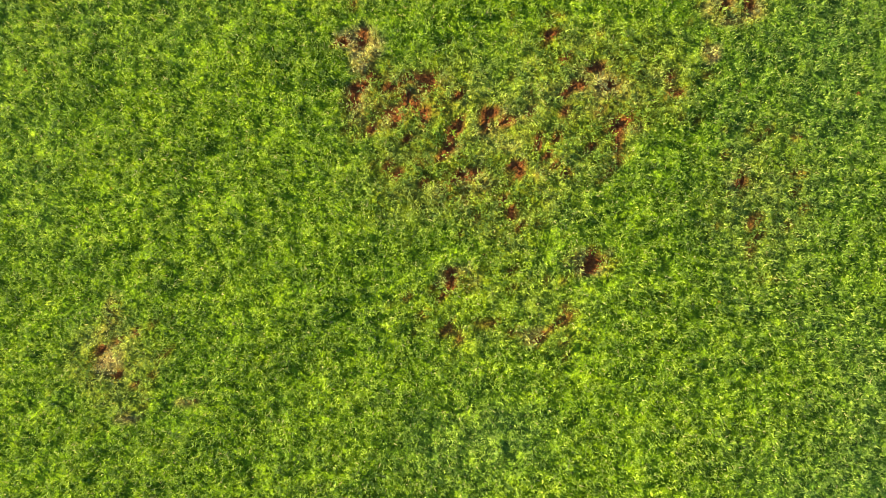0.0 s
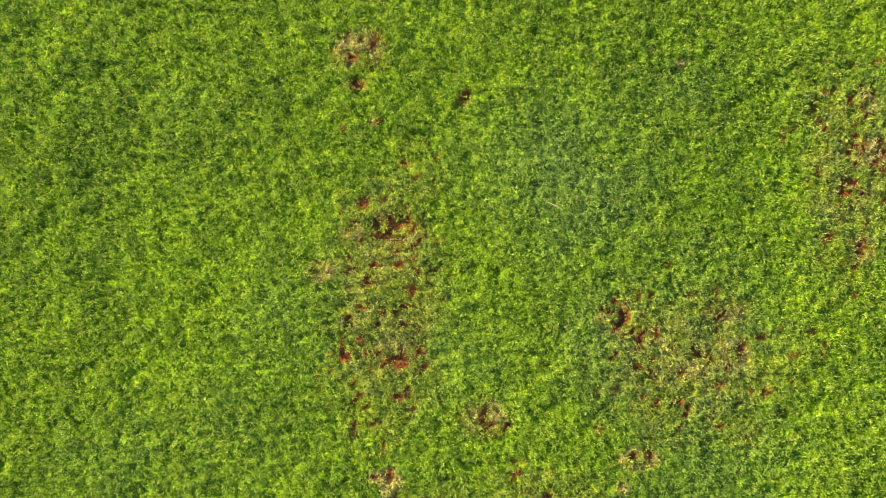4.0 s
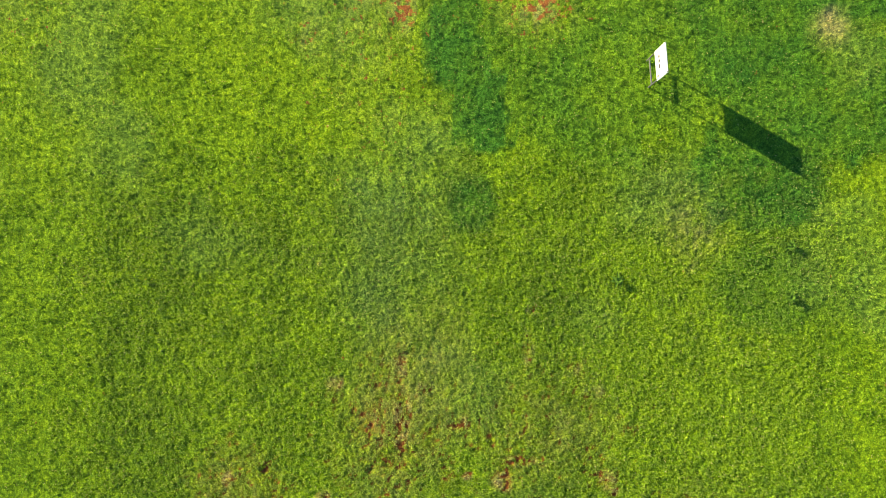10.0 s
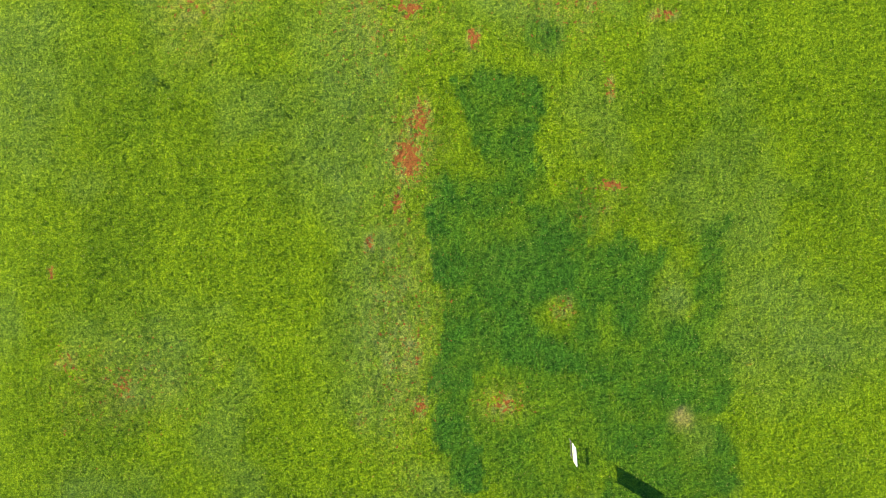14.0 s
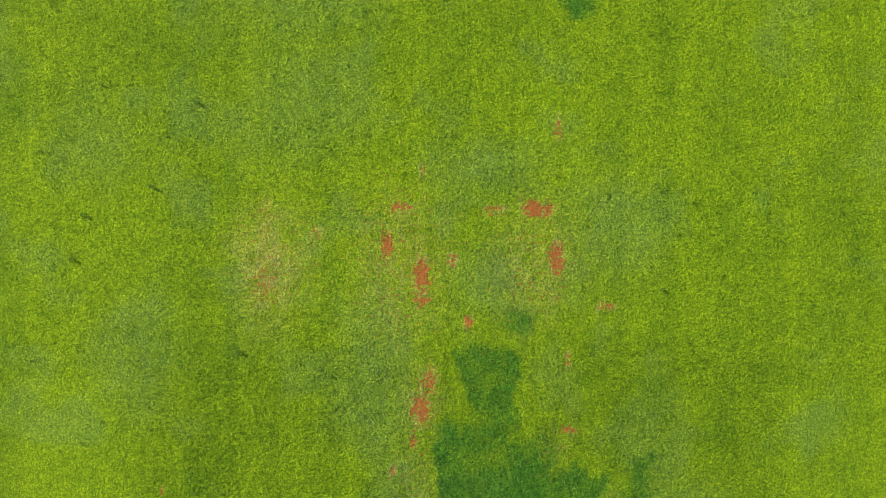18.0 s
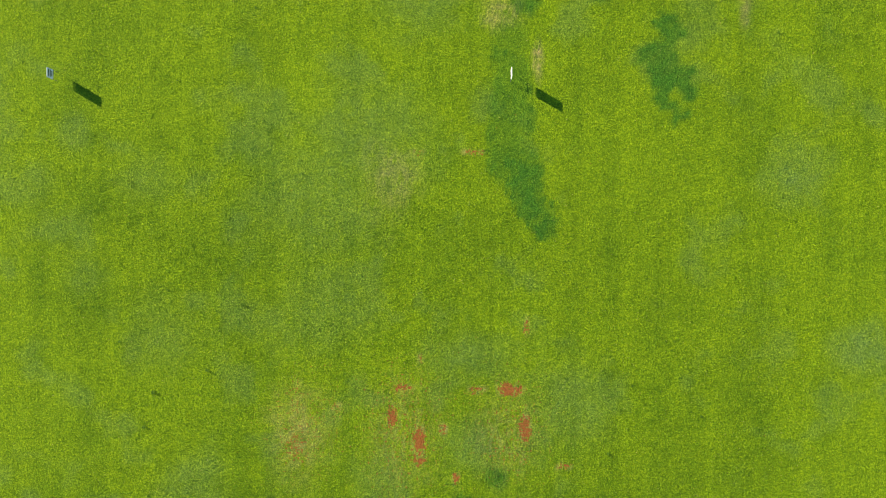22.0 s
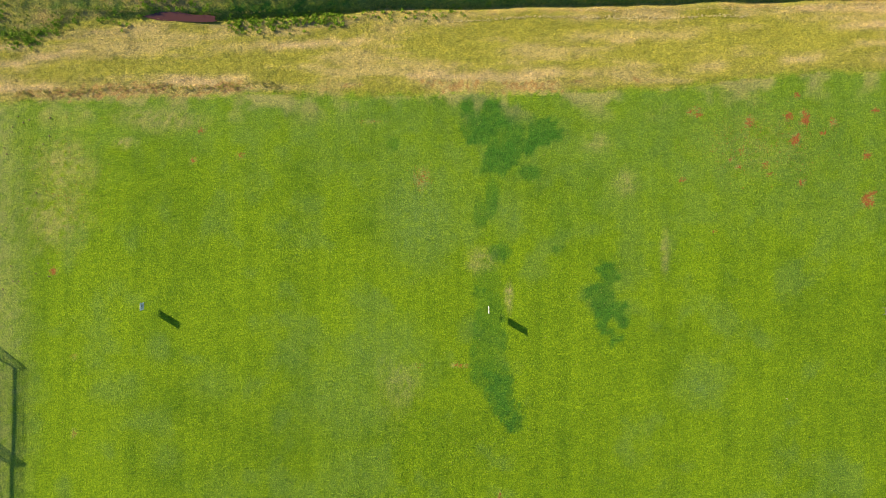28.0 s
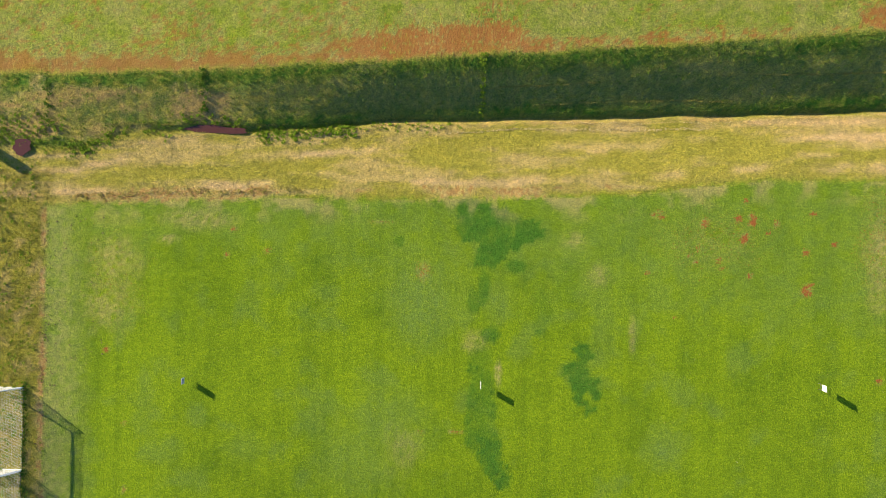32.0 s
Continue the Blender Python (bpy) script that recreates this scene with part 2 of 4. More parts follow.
# outlines of the lush turf
LUSH_COLUMN = [(-0.84, 24.14), (-0.57, 23.28), (-0.59, 21.87), (-0.35, 20.78), (-0.10, 19.69), (-0.38, 18.59), (-0.51, 17.81), (-0.40, 16.72), (-0.42, 15.47), (-0.07, 14.69), (0.09, 13.91), (0.87, 13.84), (1.33, 14.55), (0.86, 15.48), (0.77, 16.73), (0.85, 17.51), (1.62, 17.98), (3.02, 17.83), (4.11, 18.00), (5.48, 21.74), (4.71, 22.05), (4.08, 22.51), (4.30, 23.20), (3.50, 23.40), (2.60, 24.40), (1.58, 25.00), (0.49, 24.07), (-0.13, 24.22)]
LUSH_EAST = [(3.95, 18.00), (4.58, 16.44), (4.75, 15.20), (5.37, 14.74), (4.91, 13.65), (5.07, 12.41), (6.31, 12.19), (7.01, 12.43), (7.39, 13.36), (8.31, 13.76), (9.23, 13.85), (9.35, 14.93), (9.15, 15.70), (8.29, 16.40), (9.14, 16.63), (9.29, 17.88), (9.21, 18.50), (8.77, 18.96), (8.86, 20.36), (9.12, 21.13), (9.11, 22.68), (8.41, 22.91), (7.87, 22.52), (7.89, 19.73), (7.20, 19.49), (6.65, 20.03), (6.87, 21.90), (6.26, 21.74), (5.48, 22.21), (4.09, 21.73)]
LUSH_CROWN = [(0.26, 27.20), (1.01, 27.59), (1.97, 27.40), (2.82, 27.31), (3.02, 26.45), (2.83, 25.69), (2.65, 25.12), (3.13, 24.17), (3.61, 23.61), (4.64, 24.18), (4.93, 23.43), (4.75, 22.29), (-0.66, 22.24), (-0.77, 23.96), (-0.10, 24.15), (0.66, 23.68), (1.23, 24.54), (1.03, 25.11), (0.46, 25.49), (0.36, 26.44)]
LUSH_TONGUE = [(2.47, 53.31), (4.63, 52.66), (4.82, 51.00), (5.17, 49.01), (4.85, 47.68), (5.53, 46.36), (5.71, 45.04), (6.55, 43.39), (6.40, 42.06), (5.40, 42.55), (4.07, 43.69), (3.39, 45.01), (2.55, 46.33), (2.36, 48.32), (2.50, 50.98)]
LUSH_TIP = [(3.37, 46.67), (4.70, 46.85), (5.53, 46.36), (5.71, 45.04), (6.55, 43.39), (6.40, 41.99), (5.40, 42.45), (4.14, 43.53), (3.49, 44.85)]
LUSH_CLOVER = [(11.88, 54.87), (12.53, 55.21), (13.36, 54.88), (13.70, 54.22), (13.04, 53.55), (13.22, 52.89), (13.88, 51.90), (14.22, 50.58), (13.73, 50.35), (13.07, 51.40), (12.58, 50.90), (12.91, 50.24), (13.74, 49.75), (13.58, 49.09), (12.92, 49.02), (12.59, 49.74), (11.93, 49.90), (11.65, 51.06), (11.41, 52.21), (10.75, 52.44), (10.74, 53.04), (11.56, 53.54), (12.22, 53.88)]
LUSH_EDGE = [(1.30, 67.54), (1.89, 68.14), (3.30, 67.55), (5.69, 67.17), (6.90, 66.18), (8.49, 66.20), (8.91, 64.60), (7.92, 64.40), (6.93, 63.99), (6.74, 63.39), (6.14, 63.38), (5.75, 62.78), (4.77, 61.77), (3.37, 61.76), (2.37, 61.75), (3.35, 63.15), (3.34, 64.15), (1.74, 64.14), (1.01, 65.33), (1.52, 66.34)]
GREY_1 = [
    (0.12, -1.21, 0.46, 0.28, 0.6), (1.44, 4.00, 0.58, 0.52, 0.65), (1.40, 6.83, 0.61, 0.47, 0.45), (1.07, 4.14, 1.01, 0.67, 0.6), (-1.02, 12.59, 1.24, 1.24, 0.8),
    (-1.49, 11.15, 0.81, 0.96, 0.8), (4.22, 13.07, 1.05, 0.77, 0.7), (1.31, 6.67, 0.62, 0.43, 0.7), (5.96, 5.66, 0.67, 0.43, 0.7), (2.91, 10.54, 0.43, 0.43, 0.4),
    (-2.24, 18.57, 1.57, 2.15, 0.75), (-2.09, 20.88, 1.16, 1.49, 0.7), (-9.39, 18.18, 1.65, 1.49, 0.6), (10.39, 19.47, 1.40, 2.15, 0.65), (-3.61, 24.85, 1.65, 1.98, 0.65),
    (-11.54, 13.34, 1.57, 1.24, 0.65), (-0.55, 13.46, 1.07, 0.99, 0.6), (7.16, 20.36, 0.56, 0.86, 0.9), (8.29, 15.77, 0.56, 0.56, 0.8),
]
GREY_2 = [
    (1.56, 35.60, 2.27, 1.25, 0.6), (-3.36, 27.16, 1.59, 2.50, 0.7), (2.05, 30.61, 1.59, 1.59, 0.65), (7.01, 32.68, 2.04, 2.04, 0.6), (-14.35, 27.06, 1.81, 2.50, 0.6),
    (11.37, 18.96, 2.50, 1.59, 0.7), (-6.51, 38.65, 2.43, 2.16, 0.5), (-16.33, 36.66, 1.89, 1.89, 0.45), (-20.78, 39.91, 1.08, 1.08, 0.4), (-7.42, 44.48, 3.75, 3.41, 0.5),
    (-4.72, 47.94, 3.07, 2.90, 0.55), (19.74, 46.15, 1.54, 1.43, 0.75), (23.92, 36.33, 1.77, 1.23, 0.85), (-21.62, 48.25, 0.89, 0.89, 0.6), (-24.01, 45.15, 1.16, 1.09, 0.4),
    (-17.08, 45.40, 1.71, 1.23, 0.4), (4.92, 58.92, 1.38, 1.57, 0.7), (-1.77, 58.66, 3.15, 3.54, 0.75), (19.90, 45.99, 1.26, 1.02, 0.6),
]
DRY_1 = [
    (7.59, 16.37, 0.30, 0.36, 1), (5.19, 52.63, 0.28, 0.87, 1), (-21.74, 65.80, 2.36, 0.87, 0.6), (-28.90, 62.15, 1.97, 2.16, 0.6), (-29.63, 58.36, 2.36, 2.36, 0.5),
    (-24.19, 63.94, 0.87, 0.35, 0.7), (11.71, 64.22, 1.02, 0.71, 0.5), (13.90, 61.18, 0.87, 0.94, 0.5), (16.88, 56.11, 0.28, 1.77, 0.6), (38.52, 63.58, 1.40, 4.50, 0.6),
    (-21.77, 65.72, 3.00, 0.90, 0.5), (3.00, 55.36, 1.10, 0.94, 0.5), (-0.49, 3.00, 0.47, 0.68, 0.35), (-0.71, 9.14, 1.15, 1.34, 0.3), (4.89, 12.31, 0.57, 0.57, 0.4),
    (-8.42, 31.22, 1.36, 2.72, 0.4), (-3.32, 45.56, 1.36, 2.05, 0.3),
]



def patch_field(x, y, lists, wobble, edge=0.55):
    """How strongly each place lies inside the listed patches, with ragged outlines."""
    out = np.zeros_like(x)
    for rows in lists:
        for px, py, rx, ry, s in rows:
            near = np.nonzero((np.abs(x - px) < 2.2 * rx) & (np.abs(y - py) < 2.2 * ry))[0]
            if len(near):
                d = np.hypot((x[near] - px) / rx, (y[near] - py) / ry) + wobble[near]
                out[near] = np.maximum(out[near], s * (1 - smooth(1 - edge, 1 + edge, d)))
    return out


def outline_field(x, y, outline, wobble, edge):
    """1 inside an outline, 0 outside, over a soft ragged edge that many metres wide."""
    out = np.zeros_like(x)
    px, py = np.array(outline).T
    near = np.nonzero((x > px.min() - 1) & (x < px.max() + 1) & (y > py.min() - 1) & (y < py.max() + 1))[0]
    if len(near):
        u, v = x[near], y[near]
        inside, gap = np.zeros(len(near), dtype=bool), np.full(len(near), 9.0)
        for ax, ay, bx, by in zip(px, py, np.roll(px, -1), np.roll(py, -1)):
            k = np.clip(((u - ax) * (bx - ax) + (v - ay) * (by - ay)) / ((bx - ax) ** 2 + (by - ay) ** 2), 0, 1)
            gap = np.minimum(gap, np.hypot(u - ax - k * (bx - ax), v - ay - k * (by - ay)))
            inside ^= ((ay > v) != (by > v)) & (u < ax + (bx - ax) * (v - ay) / (by - ay + 1e-9))
        out[near] = smooth(-edge, edge, np.where(inside, gap, -gap) + wobble[near])
    return out


def line(x, *knots):
    """A height or a border that runs through a few knots along x."""
    return np.interp(x, [k[0] for k in knots], [k[1] for k in knots])


def field_edge(x):
    return line(x, (-60, 66.5), (-36, 66.7), (-24, 67.4), (-14, 67.7), (4, 67.8), (16, 68.4), (27, 69.8), (60, 70.3)) + 0.35 * (fbm(x, x * 0, 0.35, 71) - 0.5)


def ditch_line(x):
    return line(x, (-60, 71.8), (-38, 72.0), (-33, 71.95), (-28.5, 73.5), (-21, 73.9), (-17.7, 73.7), (-4.4, 75.05), (3, 75.2), (21, 75.8), (40, 76.5), (70, 77.4)) + 0.3 * (fbm(x, x * 0, 0.5, 73) - 0.5)


def bank_top(x):
    return line(x, (-60, 78.2), (-31, 78.6), (-20, 79.0), (-9, 79.7), (3, 80.4), (20, 81.55), (38, 82.9), (70, 84.9)) + 0.4 * (fbm(x, x * 0, 0.4, 75) - 0.5)


def side_edge(y):
    return -35.35 + 0.3 * (fbm(y, y * 0, 0.5, 77) - 0.5)


def terrain(x, y):
    """Height of the ground."""
    e, d, b = field_edge(x), ditch_line(x), bank_top(x)
    down = np.clip((y - e) / (d - e), 0, 1)
    up = np.clip((y - d) / (b - d), 0, 1)
    deep = line(x, (-60, 0.35), (-36, 0.42), (-28, 0.62), (-18, 0.95), (-4, 1.7), (70, 2.0))
    rim = line(x, (-60, 0.12), (-36, 0.14), (-20, 0.34), (0, 0.7), (70, 0.85))
    z = np.where(y < d, -deep * smooth(-0.1, 1.15, down), -deep + (deep + rim) * smooth(-0.12, 1.1, up))
    z = z - 0.30 * line(x, (-30, 0.0), (-10, 1.0)) * np.exp(-((y - d - 0.1) / 0.28) ** 2)
    z = np.where(y < e, 0, z)
    rough = smooth(-0.5, 0.8, y - e) * (1 - smooth(0, 1.5, y - b)) + smooth(-0.2, 0.6, side_edge(y) - x)
    z = z + np.clip(rough, 0, 1) * (0.13 * (fbm(x * 0.35, y, 1.1, 5, 3) - 0.5) + 0.05 * (fbm(x * 0.6, y, 3.5, 9, 2) - 0.5))
    close = (1 - smooth(6.5, 9, np.abs(x))) * (1 - smooth(12, 16, y))
    z = z + 0.022 * (fbm(x, y, 1.6, 23, 2) - 0.5) + close * (0.018 * (fbm(x, y, 4.0, 21, 2) - 0.5) + 0.022 * (fbm(x, y, 14.0, 31, 2) - 0.5))
    return z


def swing(x, y, scale, seed, octaves=4):
    """Noise about zero, mostly within one."""
    return 3.2 * (fbm(x, y, scale, seed, octaves) - 0.5)


def cover(x, y):
    """Masks of the turf: lush, grey, soil, dry, rough (0 to 1) and the mower's stripes."""
    wob = swing(x, y, 0.9, 41, 4)
    fine = swing(x, y, 3.0, 43, 3)
    tiny = swing(x, y, 11.0, 47, 3)
    near = 1 - smooth(13, 20, y)
    ragged_edge = 0.17 * wob + 0.20 * fine + 0.12 * tiny
    lush = patch_field(x, y, (LUSH_SPOTS,), 0.25 * wob + 0.25 * fine + 0.10 * tiny, 0.35)
    for outline, strength, edge in ((LUSH_COLUMN, 1.0, 0.13), (LUSH_EAST, 0.92, 0.16), (LUSH_CROWN, 0.95, 0.16), (LUSH_TONGUE, 0.68, 0.3), (LUSH_TIP, 0.95, 0.2), (LUSH_CLOVER, 1.0, 0.16), (LUSH_EDGE, 1.0, 0.2)):
        lush = np.maximum(lush, strength * outline_field(x, y, outline, ragged_edge, edge))
    lush = lush * (1 - patch_field(x, y, (LUSH_GAPS,), 0.3 * wob + 0.2 * fine, 0.6))
    lush = lush * (0.84 + 0.20 * wob + 0.20 * fine + 0.12 * tiny)
    grey = patch_field(x, y, (GREY_1, GREY_2), 0.35 * wob + 0.15 * fine, 0.75)
    grey = np.clip(grey * (0.66 + 0.3 * fine + 0.15 * tiny), 0, 1)
    worn = patch_field(x, y, (SOIL_1, SOIL_2, SOIL_3, SOIL_4, SOIL_5, SOIL_6, SOIL_7, SOIL_8, SOIL_9, WORN_1, WORN_2), 0.30 * fine + 0.1 * tiny, 0.8)
    speck = 1.25 * (swing(x, y, 15.0, 53, 3) * near + swing(x, y, 7.0, 57, 3) * (1 - near))
    close = (1 - smooth(4.5, 6.5, np.abs(x))) * (1 - smooth(8, 12, y))
    soil = close * smooth(0.46, 0.56, worn * 0.50 + 0.46 * speck) * smooth(0.12, 0.45, worn)
    gaps = np.maximum(soil, smooth(0.84, 0.98, swing(x, y, 9.0, 59, 3) + 0.2 * wob) * close)
    dry = patch_field(x, y, (DRY_1,), 0.35 * wob + 0.2 * fine, 0.7)
    dry = dry * np.clip(0.45 + 0.35 * fine + 0.35 * tiny, 0, 1)
    dry = np.maximum(dry, (0.36 + 0.22 * close) * smooth(0.2, 0.7, worn) * np.clip(0.45 + 0.6 * fine + 0.8 * tiny, 0, 1.5) * (1 - 0.45 * smooth(0.55, 0.85, worn)))
    grey = np.maximum(grey, 0.33 * smooth(0.15, 0.9, swing(x, y, 0.42, 61, 4)))
    stripe = 0.5 + 0.15 * swing(x, y * 0.008, 0.45, 63, 2) + 0.13 * swing(x, y * 0.012, 1.5, 65, 2) + 0.09 * swing(x, y * 0.016, 4.5, 67, 2) + 0.14 * swing(x, y, 0.12, 69, 3) + 0.10 * swing(x, y, 0.6, 70, 3)
    e, d, b = field_edge(x), ditch_line(x), bank_top(x)
    side = smooth(-0.25, 0.5, side_edge(y) - x + 0.15 * fine)
    rough = np.maximum(side, smooth(-0.3, 0.5, y - e + 0.25 * fine))
    # bare rim along the mown edge, straw on the sunny bank
    rim = (1 - smooth(0.10, 0.42, np.abs(side_edge(y) - x - 0.2 + 0.12 * fine))) * (y < e) * smooth(-0.5, 0.4, swing(x, y, 0.5, 81, 3))
    rim = rim + (1 - smooth(0.2, 0.9, np.abs(y - e - 0.6 + 0.3 * fine))) * smooth(-0.4, 0.4, swing(x, y * 2, 0.25, 83, 3)) * line(x, (-60, 0.3), (-34, 0.6), (-28, 0.9), (14, 0.9), (20, 0.1), (60, 0.1))
    soil = np.maximum(soil, line(y, (60, 0.45), (66, 0.45), (67, 0.42)) * smooth(0.3, 0.8, rim * (0.8 + 0.5 * speck)))
    dry = np.maximum(dry, 0.68 * np.clip(rim, 0, 1))
    bank = smooth(0, 0.6, y - e) * (1 - smooth(-0.6, 0.0, y - d))
    part_way = np.clip((y - e) / (d - e), 0, 1)
    rows = np.exp(-((part_way - 0.20 - 0.03 * wob) / 0.06) ** 2) * smooth(-0.3, 0.5, swing(x, y * 0, 0.16, 101, 3)) + 0.8 * np.exp(-((part_way - 0.62 - 0.04 * wob) / 0.06) ** 2) * smooth(-0.2, 0.6, swing(x, y * 0, 0.12, 103, 3)) + 0.7 * np.exp(-((part_way - 0.86) / 0.05) ** 2) * smooth(-0.3, 0.5, swing(x, y * 0, 0.14, 105, 3))
    blotch = smooth(-0.25, 0.85, 1.25 * swing(x * 0.22, y, 0.6, 87, 4) + 0.35 * swing(x * 0.12, y, 2.2, 88, 2) + 0.12 * tiny + 0.2 * fine)
    dry = np.maximum(dry, bank * np.clip(0.01 + 0.52 * blotch + 0.85 * rows, 0, 0.95))
    dry = np.maximum(dry, side * 0.42 * smooth(-0.1, 0.7, swing(x, y, 0.9, 89, 4)))
    dry = np.maximum(dry, 0.45 * (1 - smooth(0.3, 2.8, e - y)) * (y < e) * smooth(-0.1, 0.7, swing(x, y, 0.5, 91, 4)))
    # red earth above the ditch
    above = smooth(-0.3, 0.5, y - b + 0.25 * fine)
    reach = line(x, (-60, 1.5), (-33, 1.9), (-24, 1.4), (-13, 1.1), (-8, 2.6), (0, 3.3), (6, 2.3), (11, 1.2), (30, 0.9))
    strip = (1 - smooth(0.6 * reach, 1.2 * reach, y - b + 0.7 * wob + 0.3 * fine)) * line(x, (-60, 0.5), (-33, 0.75), (-14, 0.6), (-11, 0.4), (-7.5, 0.85), (0, 0.95), (8, 0.8), (14, 0.5), (30, 0.45), (34, 0.35))
    strip = np.maximum(strip, 0.9 * (1 - smooth(0.5, 1.2, np.hypot((x - 38.5) / 3.0, (y - 84.0) / 1.6))))
    lip = (1 - smooth(0.1, 0.5, np.abs(y - d + 0.3 + 0.12 * fine))) * smooth(-10, -4, x) * smooth(-0.6, 0.3, swing(x, y * 0.2, 0.3, 95, 3))
    soil = np.maximum(soil, 0.22 * lip)
    dry = np.maximum(dry, 0.5 * lip)
    bare = smooth(0.25, 1.0, strip + line(x, (-40, 0.50), (-30, 0.42), (-12, 0.32), (-8, 0.20), (30, 0.18)) + 0.30 * swing(x * 0.6, y, 0.35, 93, 4) + 0.42 * speck + 0.25 * fine)
    soil = np.maximum(soil * (1 - above), above * line(x, (-14, 0.56), (-4, 0.66)) * bare)
    dry = np.maximum(dry * (1 - above), above * (0.14 + 0.22 * np.clip(strip, 0, 1) + 0.16 * wob + 0.12 * fine))
    # Far bank under dark green growth; the crest's shade is partly in this colour.
    far_bank = smooth(-0.3, 0.6, y - d) * (1 - smooth(-0.4, 0.3, y - b))
    west = 1 - smooth(-26, 0, x)
    climb = np.clip((y - d) / (b - d), 0, 1)
    belly = smooth(0.12, 0.3, climb + 0.06 * wob) * (1 - smooth(0.62, 0.85, climb + 0.08 * wob))
    # Mottled colour stands in for light on bumps, lost in the bank's shade.
    lush = np.maximum(lush * (1 - rough), far_bank * np.clip(0.74 - 0.26 * belly + 0.38 * fine + 0.30 * tiny - west * (0.08 + 0.42 * wob), 0, 1))
    worn_bank = far_bank * smooth(-0.1, 0.7, swing(x * 0.3, y, 0.6, 99, 4) + 0.3 * fine) * (0.16 + 0.22 * belly + 0.5 * west)
    lush, soil = lush * (1 - 0.65 * worn_bank), np.maximum(soil, 0.32 * worn_bank)
    dry = np.maximum(dry, 0.55 * worn_bank)
    dry = np.maximum(dry, 0.24 * far_bank * belly * np.clip(0.6 + 0.6 * tiny, 0, 1.4))
    grey = np.maximum(grey, 0.5 * smooth(57, 66, y + 2.0 * wob + 0.12 * x) * np.clip(0.6 + 0.3 * wob + 0.2 * fine, 0, 1))
    margin = (1 - smooth(-34.2, -30.5, x + 0.8 * wob)) * smooth(30, 40, y)
    grey = np.maximum(grey, 0.65 * margin * np.clip(0.7 + 0.3 * fine, 0, 1))
    dry = np.maximum(dry, 0.30 * margin * (1 - rough) * np.clip(0.6 + 0.4 * fine + 0.3 * wob, 0, 1.3))
    grey = grey * (1 - rough)
    rough, grey = rough * (1 - 0.75 * above), np.maximum(grey, above * (0.32 + 0.15 * wob))
    worn = np.where(close > 0.5, worn, 0.8 * np.clip(worn, 0, 1) ** 1.4) * (1 - rough)
    return tuple(np.clip(m, 0, 1) for m in (lush, grey, soil, dry, rough, stripe, worn, np.maximum(gaps, soil)))


# ---- materials ----
def shader(name, rough=0.8, spec=0.25):
    m = bpy.data.materials.new(name)
    m.use_nodes = True
    n = m.node_tree.nodes
    b = n["Principled BSDF"]
    b.inputs["Roughness"].default_value = rough
    b.inputs["Specular IOR Level"].default_value = spec
    return m, n, m.node_tree.links, b


def mixer(n, l, fac, a, b, mode="MIX"):
    """A colour mix; fac, a and b are sockets or values. Returns the colour socket."""
    x = n.new("ShaderNodeMix")
    x.data_type, x.blend_type = "RGBA", mode
    for sock, v in ((x.inputs["Factor"], fac), (x.inputs["A"], a), (x.inputs["B"], b)):
        if hasattr(v, "is_linked"):
            l.new(v, sock)
        else:
            sock.default_value = (*v, 1) if isinstance(v, tuple) else v
    return x.outputs["Result"]


def noise_node(n, l, scale, detail=4, rough=0.6, vec=None):
    t = n.new("ShaderNodeTexNoise")
    t.inputs["Scale"].default_value, t.inputs["Detail"].default_value, t.inputs["Roughness"].default_value = scale, detail, rough
    if vec is not None:
        l.new(vec, t.inputs["Vector"])
    return t.outputs["Fac"]


def ramp(n, l, v, lo, hi, to0=0.0, to1=1.0):
    r = n.new("ShaderNodeMapRange")
    r.inputs["From Min"].default_value, r.inputs["From Max"].default_value = lo, hi
    r.inputs["To Min"].default_value, r.inputs["To Max"].default_value = to0, to1
    l.new(v, r.inputs["Value"])
    return r.outputs["Result"]


def attribute(n, name):
    a = n.new("ShaderNodeAttribute")
    a.attribute_name = name
    return a.outputs["Fac"]


GREEN, GREEN_DARK = (0.196, 0.292, 0.009), (0.134, 0.222, 0.009)
LUSH, GREY, DRY, SOIL, WEED = (0.058, 0.165, 0.018), (0.148, 0.240, 0.060), (0.52, 0.372, 0.195), (0.46, 0.172, 0.048), (0.290, 0.272, 0.045)


